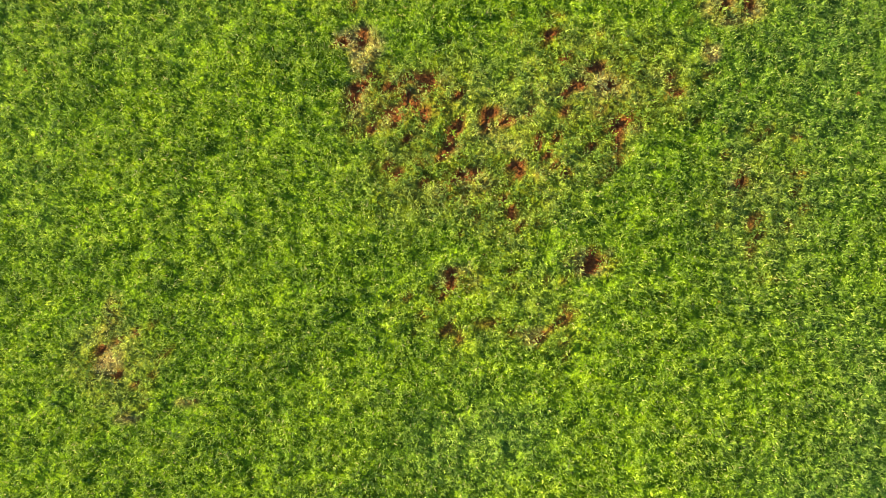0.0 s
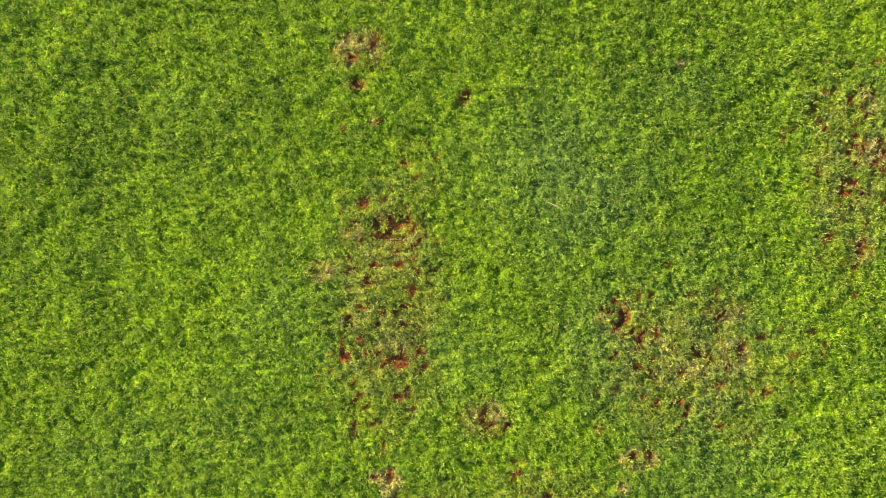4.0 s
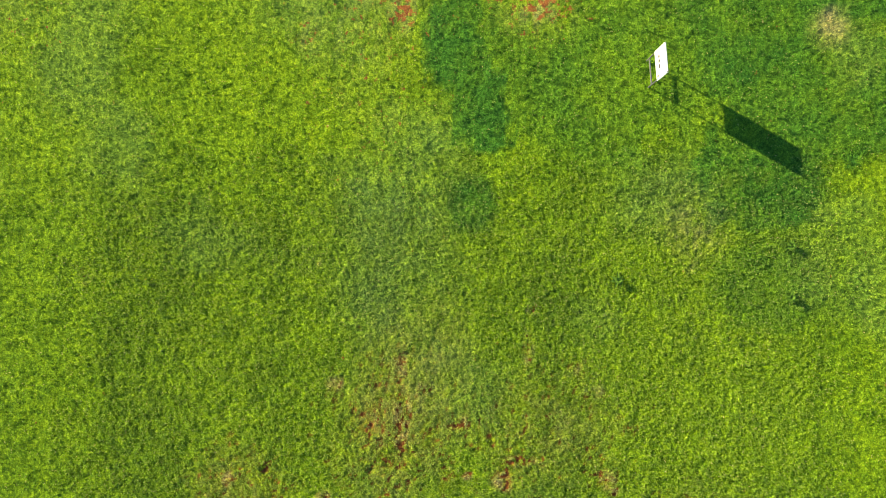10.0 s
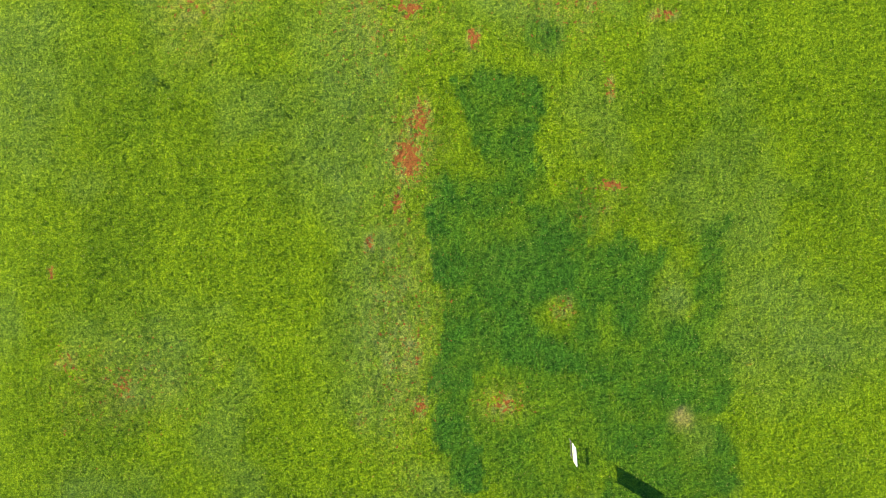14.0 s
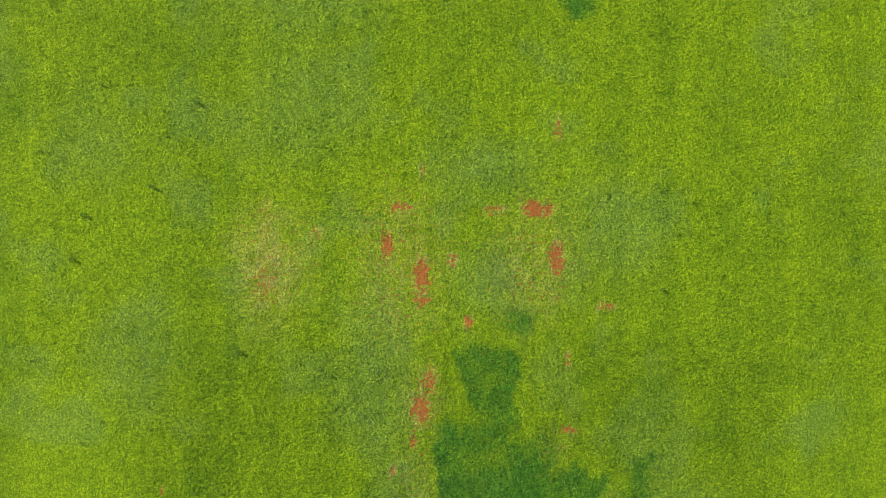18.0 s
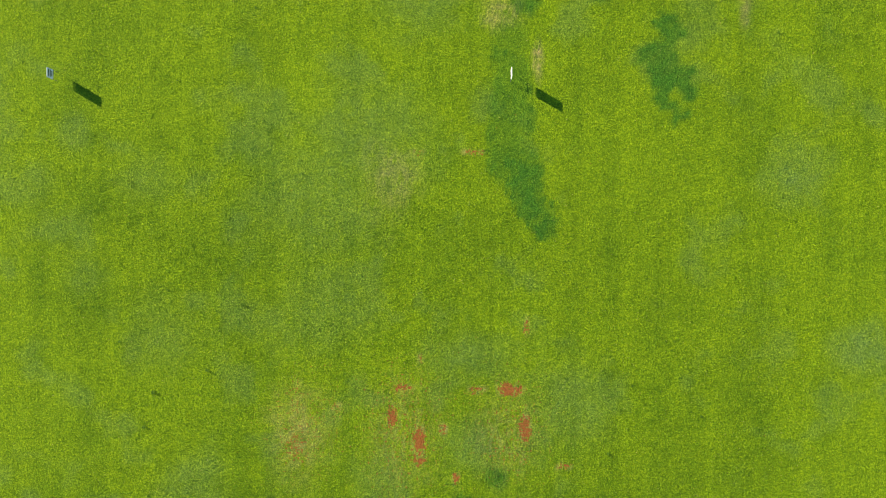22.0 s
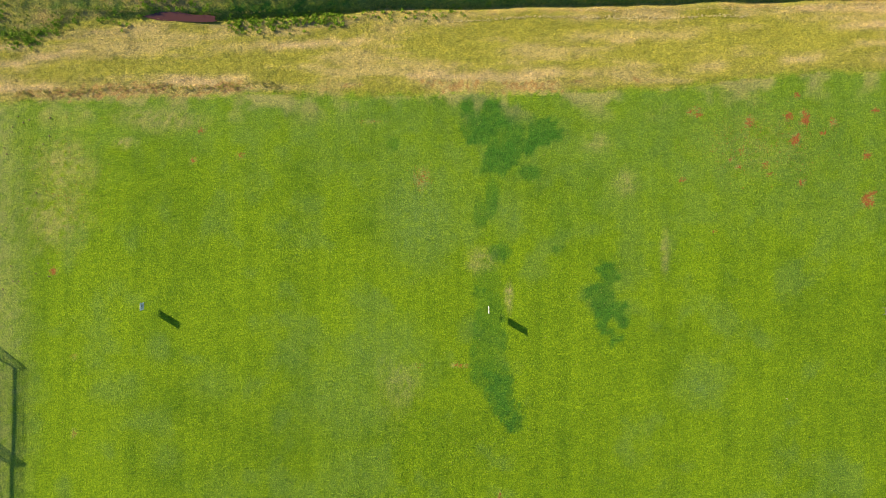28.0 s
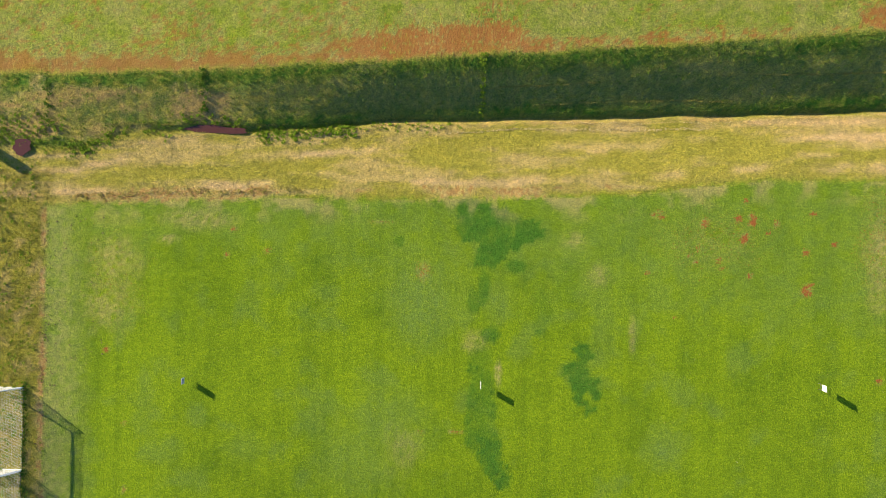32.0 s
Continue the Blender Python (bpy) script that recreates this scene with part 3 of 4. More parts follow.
def turf(name, blade):
    m, n, l, b = shader(name, 0.65 if blade else 0.95, 0.15 if blade else 0.05)
    pos = n.new("ShaderNodeNewGeometry").outputs["Position"]
    big = noise_node(n, l, 0.35, 3, 0.55, pos)
    mid = noise_node(n, l, 5.0, 4, 0.65, pos)
    fine = noise_node(n, l, 38.0, 5, 0.7, pos)
    col = mixer(n, l, ramp(n, l, big, 0.35, 0.65), GREEN_DARK, GREEN)
    col = mixer(n, l, ramp(n, l, attribute(n, "stripe"), 0.30, 0.70, 0.0, 0.8), col, (0.228, 0.335, 0.009))
    col = mixer(n, l, ramp(n, l, mid, 0.35, 0.7, 0.0, 0.38), col, (0.090, 0.200, 0.016))
    col = mixer(n, l, attribute(n, "grey"), col, GREY)
    col = mixer(n, l, attribute(n, "rough"), col, WEED)
    col = mixer(n, l, attribute(n, "lush"), col, LUSH)
    col = mixer(n, l, attribute(n, "dry"), col, DRY)
    for scale, low, high in ((45.0, (0.74, 0.78, 0.84), (1.24, 1.20, 1.14)), (17.0, (0.76, 0.80, 0.86), (1.22, 1.19, 1.12)), (7.0, (0.86, 0.89, 0.93), (1.12, 1.10, 1.05)), (1.7, (0.93, 0.95, 0.97), (1.06, 1.05, 1.02))):
        grain = noise_node(n, l, scale, 2, 0.5, pos)
        col = mixer(n, l, 1.0, col, mixer(n, l, ramp(n, l, grain, 0.41, 0.59), low, high), "MULTIPLY")
    if blade:
        rnd = n.new("ShaderNodeNewGeometry").outputs["Random Per Island"]
        col = mixer(n, l, ramp(n, l, rnd, 0.0, 1.0), mixer(n, l, 1.0, col, (0.78, 0.83, 0.88), "MULTIPLY"), mixer(n, l, 1.0, col, (1.16, 1.13, 1.08), "MULTIPLY"))
        col = mixer(n, l, ramp(n, l, attribute(n, "tone"), 0.0, 1.0), mixer(n, l, 1.0, col, (0.72, 0.79, 0.86), "MULTIPLY"), mixer(n, l, 1.0, col, (1.24, 1.19, 1.08), "MULTIPLY"))
        col = mixer(n, l, ramp(n, l, rnd, 0.93, 0.98), col, (0.40, 0.34, 0.13))
        col = mixer(n, l, 1.0, col, (1.10, 1.19, 1.10), "MULTIPLY")
    else:
        for scale, low, high in ((9.0, (0.80, 0.84, 0.90), (1.18, 1.14, 1.06)), (3.2, (0.90, 0.92, 0.95), (1.10, 1.07, 1.02))):
            mottle = noise_node(n, l, scale, 3, 0.6, pos)
            col = mixer(n, l, 1.0, col, mixer(n, l, ramp(n, l, mottle, 0.40, 0.60), low, high), "MULTIPLY")
        # Thatch tone by noise; its dark end also stands for shaded gaps.
        thatch_shade = mixer(n, l, ramp(n, l, fine, 0.35, 0.6), (0.50, 0.50, 0.48), (1.2, 1.2, 1.15))
        col = mixer(n, l, 1.0, col, thatch_shade, "MULTIPLY")
        col = mixer(n, l, attribute(n, "thatch_shade"), col, mixer(n, l, 1.0, col, (0.88, 0.90, 0.86), "MULTIPLY"))
        # Dark tone and dimming near dense turf put the soil pits' shade in colour.
        earth = mixer(n, l, ramp(n, l, fine, 0.3, 0.7), (0.13, 0.036, 0.012), SOIL)
        earth = mixer(n, l, attribute(n, "thatch_shade"), earth, mixer(n, l, 1.0, earth, (0.66, 0.64, 0.60), "MULTIPLY"))
        col = mixer(n, l, ramp(n, l, attribute(n, "soil"), 0.1, 0.8), col, earth)
        bare = n.new("ShaderNodeMath")
        bare.operation = "MULTIPLY_ADD"
        l.new(noise_node(n, l, 6.5, 6, 0.72, pos), bare.inputs[0])
        bare.inputs[1].default_value = 7.0
        l.new(ramp(n, l, attribute(n, "bare"), 0.0, 1.0, 0.0, 2.5), bare.inputs[2])
        col = mixer(n, l, ramp(n, l, bare.outputs[0], 4.60, 4.92), col, earth)
        bump = n.new("ShaderNodeBump")
        bump.inputs["Strength"].default_value, bump.inputs["Distance"].default_value = 1.0, 0.095
        tall = n.new("ShaderNodeMath")
        tall.operation = "ADD"
        l.new(noise_node(n, l, 8.0, 5, 0.68, pos), tall.inputs[0])
        l.new(ramp(n, l, fine, 0, 1, 0, 0.15), tall.inputs[1])
        l.new(tall.outputs[0], bump.inputs["Height"])
        l.new(bump.outputs["Normal"], b.inputs["Normal"])
    l.new(col, b.inputs["Base Color"])
    if blade:
        leaf = n.new("ShaderNodeBsdfTranslucent")
        l.new(mixer(n, l, 1.0, col, (1.12, 1.0, 0.6), "MULTIPLY"), leaf.inputs["Color"])
        upright = n.new("ShaderNodeVectorMath")
        upright.operation = "ADD"
        l.new(n.new("ShaderNodeNewGeometry").outputs["Normal"], upright.inputs[0])
        upright.inputs[1].default_value = (0, 0, 0.55)
        soft = n.new("ShaderNodeVectorMath")
        soft.operation = "NORMALIZE"
        l.new(upright.outputs[0], soft.inputs[0])
        l.new(soft.outputs[0], b.inputs["Normal"])
        both = n.new("ShaderNodeMixShader")
        both.inputs[0].default_value = 0.38
        l.new(b.outputs[0], both.inputs[1])
        l.new(leaf.outputs[0], both.inputs[2])
        l.new(both.outputs[0], n["Material Output"].inputs["Surface"])
    return m


def painted(name, colour, rough=0.45, dirt=(0.5, 0.47, 0.4), amount=0.25, scale=6.0, spec=0.5):
    m, n, l, b = shader(name, rough, spec)
    pos = n.new("ShaderNodeTexCoord").outputs["Object"]
    a = ramp(n, l, noise_node(n, l, scale, 6, 0.7, pos), 0.5, 0.75, 0.0, amount)
    col = mixer(n, l, a, colour, tuple(c * d for c, d in zip(colour, dirt)))
    l.new(col, b.inputs["Base Color"])
    l.new(ramp(n, l, noise_node(n, l, scale * 5, 3, 0.6, pos), 0.3, 0.7, rough - 0.1, rough + 0.15), b.inputs["Roughness"])
    return m


TURF, BLADE = turf("turf_ground", False), turf("grass_blade", True)
WHITE = painted("white_paint", (0.80, 0.80, 0.78))
STEEL = painted("dull_post", (0.09, 0.085, 0.075), 0.6)
INK = painted("dark_lettering", (0.06, 0.05, 0.05), 0.6)
NET = painted("white_net", (0.78, 0.78, 0.76), 0.7)
CONCRETE = painted("grey_concrete", (0.35, 0.34, 0.32), 0.85, scale=3.0)
STRAW = painted("bleached_straw", (0.55, 0.45, 0.22), 0.8)
WEED_LEAF = painted("weed_leaf", (0.15, 0.24, 0.014), 0.85, scale=20.0, spec=0.08)
# Darker than the weed leaf: shade among the leaves is partly in this colour.
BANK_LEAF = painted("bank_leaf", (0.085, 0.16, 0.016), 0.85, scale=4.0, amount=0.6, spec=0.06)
DRY_LEAF = painted("dry_leaf", (0.30, 0.27, 0.06), 0.9, scale=3.0, amount=0.6, spec=0.05)
MUD = painted("wet_red_mud", (0.12, 0.045, 0.028), 0.35)
WATER, wn, wl, wb = shader("muddy_water", 0.06, 0.5)
wb.inputs["Base Color"].default_value = (0.085, 0.032, 0.022, 1)


# ---- helpers for parts ----
def mesh_of(name, bm, material):
    me = bpy.data.meshes.new(name)
    bm.to_mesh(me)
    bm.free()
    me.materials.append(material)
    return me


def part(name, bm, material, parent, label=""):
    ob = new(name, mesh_of(name, bm, material))
    ob.parent = parent
    if label:
        tagged(ob, label)
    return ob


def box(bm, x0, x1, y0, y1, z0, z1, bevel=0.0):
    r = bmesh.ops.create_cube(bm, size=1, matrix=Matrix.Translation(((x0 + x1) / 2, (y0 + y1) / 2, (z0 + z1) / 2)) @ Matrix.Diagonal((x1 - x0, y1 - y0, z1 - z0, 1)))
    if bevel:
        edges = list({e for v in r["verts"] for e in v.link_edges})
        bmesh.ops.bevel(bm, geom=edges, offset=bevel, segments=2, affect="EDGES")
    return bm


def tube(bm, a, b, radius, sides=10, cap=True):
    a, b = Vector(a), Vector(b)
    m = Matrix.Translation((a + b) / 2) @ (b - a).to_track_quat("Z", "Y").to_matrix().to_4x4()
    bmesh.ops.create_cone(bm, cap_ends=cap, segments=sides, radius1=radius, radius2=radius, depth=(b - a).length, matrix=m)
    return bm


def thing(name, m, label, category, group="", kind=""):
    ob = new(name)
    ob.matrix_world = m
    return tagged(ob, label, category, group, kind)


def mesh_from(name, verts, faces, material, masks=None):
    """A large mesh from arrays: verts n x 3, faces m x k."""
    me = bpy.data.meshes.new(name)
    k = faces.shape[1]
    me.vertices.add(len(verts))
    me.vertices.foreach_set("co", verts.astype(np.float32).ravel())
    me.loops.add(faces.size)
    me.loops.foreach_set("vertex_index", faces.astype(np.int32).ravel())
    me.polygons.add(len(faces))
    me.polygons.foreach_set("loop_start", np.arange(0, faces.size, k, dtype=np.int32))
    me.materials.append(material)
    me.update(calc_edges=True)
    for key, values in (masks or {}).items():
        me.attributes.new(key, "FLOAT", "POINT").data.foreach_set("value", values.astype(np.float32))
    return me


# ---- the ground: one sheet to the horizon ----
def steps(*legs):
    out = [np.array([legs[0][0]])]
    for a, b, d in legs:
        out.append(np.linspace(a, b, max(1, round((b - a) / d)) + 1)[1:])
    return np.concatenate(out)


gx = steps((-4000, -400, 900), (-400, -80, 64), (-80, -42, 4), (-42, -7, 0.25), (-7, -5, 0.1), (-5, 5, 0.055), (5, 7, 0.1), (7, 42, 0.25), (42, 80, 4), (80, 400, 64), (400, 4000, 900))
gy = steps((-4000, -400, 900), (-400, -40, 60), (-40, -2.4, 4), (-2.4, 8, 0.055), (8, 14, 0.1), (14, 66, 0.26), (66, 88, 0.2), (88, 120, 4), (120, 400, 56), (400, 4000, 900))
X, Y = np.meshgrid(gx, gy)
gxf, gyf = X.ravel(), Y.ravel()
masks = dict(zip(("lush", "grey", "soil", "dry", "rough", "stripe", "worn", "gaps"), cover(gxf, gyf)))
gz = terrain(gxf, gyf) - 0.03 * masks.pop("gaps")
lawn = (1 - smooth(4.5, 6.5, np.abs(gxf))) * (1 - smooth(8, 12, gyf))
worn_ground = masks.pop("worn")
masks["bare"] = worn_ground * (1 - lawn)
masks["soil"] = np.maximum(masks["soil"], 0.4 * lawn * smooth(0.15, 0.55, worn_ground))
# Ground under dense blades: dark thatch, with the canopy's shade in the colour.
masks["thatch_shade"] = np.clip(1.0 - 0.085 * np.maximum(np.abs(gxf) - 6, gyf - 8), 0, 1)
nx, ny = len(gx), len(gy)
corner = (np.arange(ny - 1)[:, None] * nx + np.arange(nx - 1)[None, :]).ravel()
quads = np.stack([corner, corner + 1, corner + nx + 1, corner + nx], 1)
ground = new("ground", mesh_from("ground", np.stack([gxf, gyf, gz], 1), quads, TURF, masks))
ground.data.polygons.foreach_set("use_smooth", np.ones(len(quads), dtype=bool))
tagged(ground, "mown green playing field with worn red soil patches and a ditch", "ground", kind="structure")


# ---- grass: tufts of a few leaning blades ----
def blades(name, x0, x1, y0, y1, per_m2, length, width, seed, keep=None, label="", lean=0.75, leaves=5, spread=0.02, rise=0.0, vary=1.0, straw=0.0, hump=0.03, grain=9.0, brighter=0.5):
    rng = np.random.default_rng(seed)
    count = int((x1 - x0) * (y1 - y0) * per_m2 / leaves)
    cx, cy = rng.uniform(x0, x1, count), rng.uniform(y0, y1, count)
    ok = rng.uniform(0, 1, count) < 0.92 + 0.35 * swing(cx, cy, 0.35 / spread * 0.1, seed + 3, 3)
    if keep is not None:
        ok &= keep(cx, cy)
    cx, cy = cx[ok], cy[ok]
    lush, grey, soil, dry, rough, stripe, worn, gaps = cover(cx, cy)
    ok = rng.uniform(0, 1, len(cx)) > np.maximum(1.25 * gaps, np.where(cy < 12, 0.12, 0.95) * smooth(0.15, 0.7, worn))
    cx, cy, lush, grey, dry, rough, stripe = (a[ok] for a in (cx, cy, lush, grey, dry, rough, stripe))
    n = len(cx)
    dry = np.clip(dry + straw, 0, 1)
    # Mean tone is raised in near zones to offset the blades' own shade.
    tone = brighter + vary * rng.uniform(-0.5, 0.5, n)
    clump = swing(cx, cy, grain, 605, 3)
    bulk = rng.uniform(0.6, 1.25, n) * (1 + 0.2 * swing(cx, cy, 2.5, seed + 5, 3) + 0.3 * clump)
    bulk, mound = np.maximum(bulk, 0.25), hump * np.clip(0.5 + 0.6 * clump, 0, 1.3)
    lean_way = rng.uniform(0, 2 * math.pi, n)
    fan = np.repeat(lean_way, leaves) + rng.normal(0, 2.4, n * leaves)
    cx, cy, bulk, tone, mound = (np.repeat(a, leaves) for a in (cx, cy, bulk, tone, mound))
    n = len(cx)
    off = rng.normal(0, spread, (n, 2))
    x, y = cx + off[:, 0], cy + off[:, 1]
    size = length * bulk * rng.uniform(0.6, 1.2, n)
    tip = lean * rng.uniform(0.3, 1.5, n)
    turn = fan
    twist = turn + rng.normal(0, 0.6, n)
    side = np.stack([-np.sin(twist), np.cos(twist), rng.normal(0, 0.25, n)], 1) * (width * rng.uniform(0.6, 1.3, n))[:, None] / 2
    foot = np.stack([x, y, terrain(x, y) - 0.003 + mound + rise * bulk * rng.uniform(0, 1, n)], 1)
    top = foot + np.stack([np.cos(turn) * np.sin(tip), np.sin(turn) * np.sin(tip), np.cos(tip)], 1) * size[:, None]
    verts = np.stack([foot - side, foot + side, top], 1).reshape(-1, 3)
    faces = np.arange(3 * n).reshape(-1, 3)
    rep = {k: np.repeat(v, 3 * leaves) for k, v in (("lush", lush), ("grey", grey), ("dry", dry), ("rough", rough), ("stripe", stripe))}
    rep["tone"] = np.repeat(tone, 3)
    return tagged(new(name, mesh_from(name, verts, faces, BLADE, rep)), label, "grass", kind="stuff")


def in_field(x, y):
    return (y < field_edge(x)) & (x > side_edge(y))


def ragged(x, y):
    return 0.8 * swing(x, y, 2.0, 111, 2) + 1.0 * swing(x, y, 37.0, 113, 1)


def off_near(x, y):
    r = 0.5 * ragged(x, y)
    return (np.abs(x) + r > 4.7) | (y + r > 7.0)


def off_mid(x, y):
    r = 0.7 * ragged(x, y)
    return (np.abs(x) + r > 7.3) | (y + r > 13.2)


def off_wide(x, y):
    r = ragged(x, y)
    return in_field(x, y) & ((np.abs(x) + r > 14.5) | (y + r > 27.5))


def off_far(x, y):
    r = 1.5 * ragged(x, y)
    return (np.abs(x) + r > 20) | (y + r > 44.5)


TURF_LABEL = "short mown green grass blades with straw among them"
blades("grass", -5.0, 5.0, -2.3, 7.4, 10800, 0.024, 0.0085, 101, lambda x, y: ~off_near(x, y), TURF_LABEL, 0.95, 6, 0.010, 0.012, 0.7, 0.13, 0.024, 22, 0.7)
blades("grass", -8, 8, 1.5, 14, 5600, 0.029, 0.017, 102, lambda x, y: off_near(x, y) & ~off_mid(x, y), TURF_LABEL, 1.05, 6, 0.015, 0.009, 0.3, 0.06, 0.015, 15, 0.85)
blades("grass", -16, 16, 7, 29, 1300, 0.036, 0.016, 103, lambda x, y: off_mid(x, y) & ~off_wide(x, y), TURF_LABEL, 1.0, 5, 0.018, 0.012, 0.5, 0.0, 0.034, 10)
blades("grass", -22, 22, 26, 47, 300, 0.045, 0.025, 104, lambda x, y: off_wide(x, y) & ~off_far(x, y), TURF_LABEL, 0.95, 4, 0.028, 0.012, 0.35, 0.0, 0.03, 7)
blades("grass", -35.6, 42, 22, 70, 62, 0.055, 0.038, 107, lambda x, y: off_wide(x, y) & off_far(x, y), TURF_LABEL, 0.95, 3, 0.03, 0.012, 0.25, 0.0, 0.02, 5)
blades("rough_grass", -42, -35, 40, 70, 600, 0.075, 0.03, 105, lambda x, y: ~in_field(x, y), "rank yellow green grass and weeds beside the field", 1.0, 6, 0.07, 0.03, 0.5)
blades("rough_grass", -42, 42, 66, 84, 170, 0.075, 0.034, 106, lambda x, y: (y > field_edge(x)) & (y < bank_top(x) + 0.4), "rank dry grass and weeds on the ditch banks", 1.0, 6, 0.07, 0.02, 0.25)
blades("rough_grass", -42, 42, 77, 88, 70, 0.050, 0.035, 108, lambda x, y: y > bank_top(x) + 0.2, "thin pale grass on the red earth above the bank", 1.0, 4, 0.05, 0.012, 0.2)


# ---- distance boards on two posts ----
def bars(parent, rows, material, tall=0.07):
    """Unreadable lettering as plain bars on the sunny face of a board: from, to across, height."""
    for y0, y1, z in rows:
        for x in (-0.0165, 0.0165):
            part("lettering", box(bmesh.new(), x - 0.003, x + 0.003, y0, y1, z, z + tall, 0.001), material, parent)


def distance_board(m, colour, rows, label, low=0.47, high=1.02, wide=0.56, rail=0.35):
    s = thing("distance_board", m, label, "sign", "boards on the field")
    h = wide / 2
    for y in (-h + 0.02, h - 0.02):
        part("post", tube(bmesh.new(), (0, y, -0.1), (0, y, high + (0.05 if y < 0 else 0.0)), 0.013, 8), STEEL, s)
    part("crossbar", tube(bmesh.new(), (0, -h + 0.02, rail), (0, h - 0.02, rail), 0.016, 8), STEEL, s)
    board = part("board", box(bmesh.new(), -0.0145, 0.0145, -h, h, low, high, 0.006), colour, s)
    bars(board, rows, INK)
    return s


TWO_ROWS = [(-0.10, -0.02, 0.72), (0.0, 0.07, 0.72), (0.09, 0.15, 0.73), (-0.23, -0.19, 0.60)]
distance_board(pose(3.95, 15.41, 0, 0, 0, 5), WHITE, TWO_ROWS, "white board with dark lettering on two thin posts", 0.54, 1.09, 0.56, 0.2)
distance_board(pose(3.60, 51.58, 0, 0, 0, 2), WHITE, [(-0.16, 0.16, 0.78)], "white board on two thin posts beside a straw patch", 0.53, 1.06)
distance_board(pose(-22.55, 51.43, 0, 0, 0, 0), WHITE, [(-0.2, 0.2, 0.74), (-0.2, 0.2, 0.60), (-0.14, 0.16, 0.46)], "low white board with rows of dark lettering", 0.38, 0.92)
distance_board(pose(33.18, 51.91, 0, 0, 0, 3), WHITE, [(0.02, 0.10, 0.72), (-0.10, -0.02, 0.72)], "tall white board with two dark characters", 0.57, 1.2, 0.55)


# ---- football goals parked beside the field, backs towards it ----
def net_panel(bm, corners, mesh, radius):
    """A net between four corners (a, b along the bottom, c, d along the top), as thin three-sided cords."""
    a, b, c, d = (Vector(p) for p in corners)
    across = max(2, round((b - a).length / mesh))
    up = max(2, round((d - a).length / mesh))

    def at(u, v):
        p = (a * (1 - u) + b * u) * (1 - v) + (d * (1 - u) + c * u) * v
        return p - Vector((0, 0, 0.10 * math.sin(math.pi * v) * (0.6 + 0.4 * math.sin(9 * u))))

    def cord(points):
        ring = []
        for p in points:
            ring.append([bm.verts.new(p + Vector((radius * math.cos(k), radius * math.sin(k), radius * math.sin(k + 1)))) for k in (0, 2.1, 4.2)])
        for r, s in zip(ring, ring[1:]):
            for k in range(3):
                bm.faces.new((r[k], r[(k + 1) % 3], s[(k + 1) % 3], s[k]))

    for i in range(across + 1):
        cord([at(i / across, j / 8) for j in range(9)])
    for j in range(up + 1):
        cord([at(i / 12, j / up) for i in range(13)])


def football_goal(m, label):
    g = thing("football_goal", m, label, "goal", "goals beside the field")
    w, h, top, deep = 7.32, 2.44, 0.95, 2.42
    for y in (0.0, -w):
        part("post", tube(bmesh.new(), (0, y, 0), (0, y, h), 0.06, 14), WHITE, g)
        part("top_arm", tube(bmesh.new(), (0, y, h), (top, y, h), 0.03, 10), WHITE, g)
        part("stanchion", tube(bmesh.new(), (top, y, h), (deep, y, 0.05), 0.045, 10), WHITE, g)
        part("ground_bar", tube(bmesh.new(), (0, y, 0.04), (deep, y, 0.04), 0.04, 10), WHITE, g)
    part("crossbar", tube(bmesh.new(), (0, 0.06, h), (0, -w - 0.06, h), 0.06, 14), WHITE, g)
    part("back_bar", tube(bmesh.new(), (deep, 0, 0.03), (deep, -w, 0.03), 0.03, 10), STEEL, g)
    bm = bmesh.new()
    net_panel(bm, ((deep, 0, 0.05), (deep, -w, 0.05), (top, -w, h), (top, 0, h)), 0.13, 0.0065)
    part("back_net", bm, NET, g)
    bm = bmesh.new()
    net_panel(bm, ((top, 0, h), (top, -w, h), (0, -w, h), (0, 0, h)), 0.13, 0.006)
    part("roof_net", bm, NET, g)
    for y in (0.0, -w):
        bm = bmesh.new()
        net_panel(bm, ((deep, y, 0.05), (0, y, 0.05), (0, y, h), (top, y, h)), 0.13, 0.006)
        part("side_net", bm, NET, g)
    return g


football_goal(pose(-39.5, 50.45, 0, 0, 0, 0), "white tubular football goal with a white net beside the field")
football_goal(pose(-39.6, 43.0, 0, 0, 0, 0), "white tubular football goal with a white net beside another")

# ---- standing water in the ditch, and a stout post whose shadow reaches in ----
def puddle(x, y, rx, ry, label, seed):
    rng = random.Random(seed)
    bm = bmesh.new()
    z = float(terrain(np.array([x]), np.array([y]))[0]) + 0.18
    ring = []
    for k in range(40):
        a = 2 * math.pi * k / 40
        r = 1 + 0.22 * math.sin(2 * a + seed) + 0.10 * math.sin(5 * a + 2 * seed) + rng.uniform(-0.05, 0.05)
        ring.append(bm.verts.new((x + rx * r * math.cos(a), y + ry * r * math.sin(a), z)))
    bm.faces.new(ring)
    return tagged(new("puddle", mesh_of("puddle", bm, WATER)), label, "water", kind="structure")


def stout_post(m, label):
    s = thing("unseen_post", m, label, "post")
    part("shaft", tube(bmesh.new(), (0, 0, -0.3), (0, 0, 2.0), 0.45, 24), CONCRETE, s)
    bm = bmesh.new()
    bmesh.ops.create_cone(bm, cap_ends=True, segments=24, radius1=0.45, radius2=0.36, depth=0.12, matrix=Matrix.Translation((0, 0, 2.06)))
    part("cap", bm, CONCRETE, s)
    return s


puddle(-20.9, 73.9, 3.05, 0.36, "shallow muddy red brown puddle in the ditch", 3)
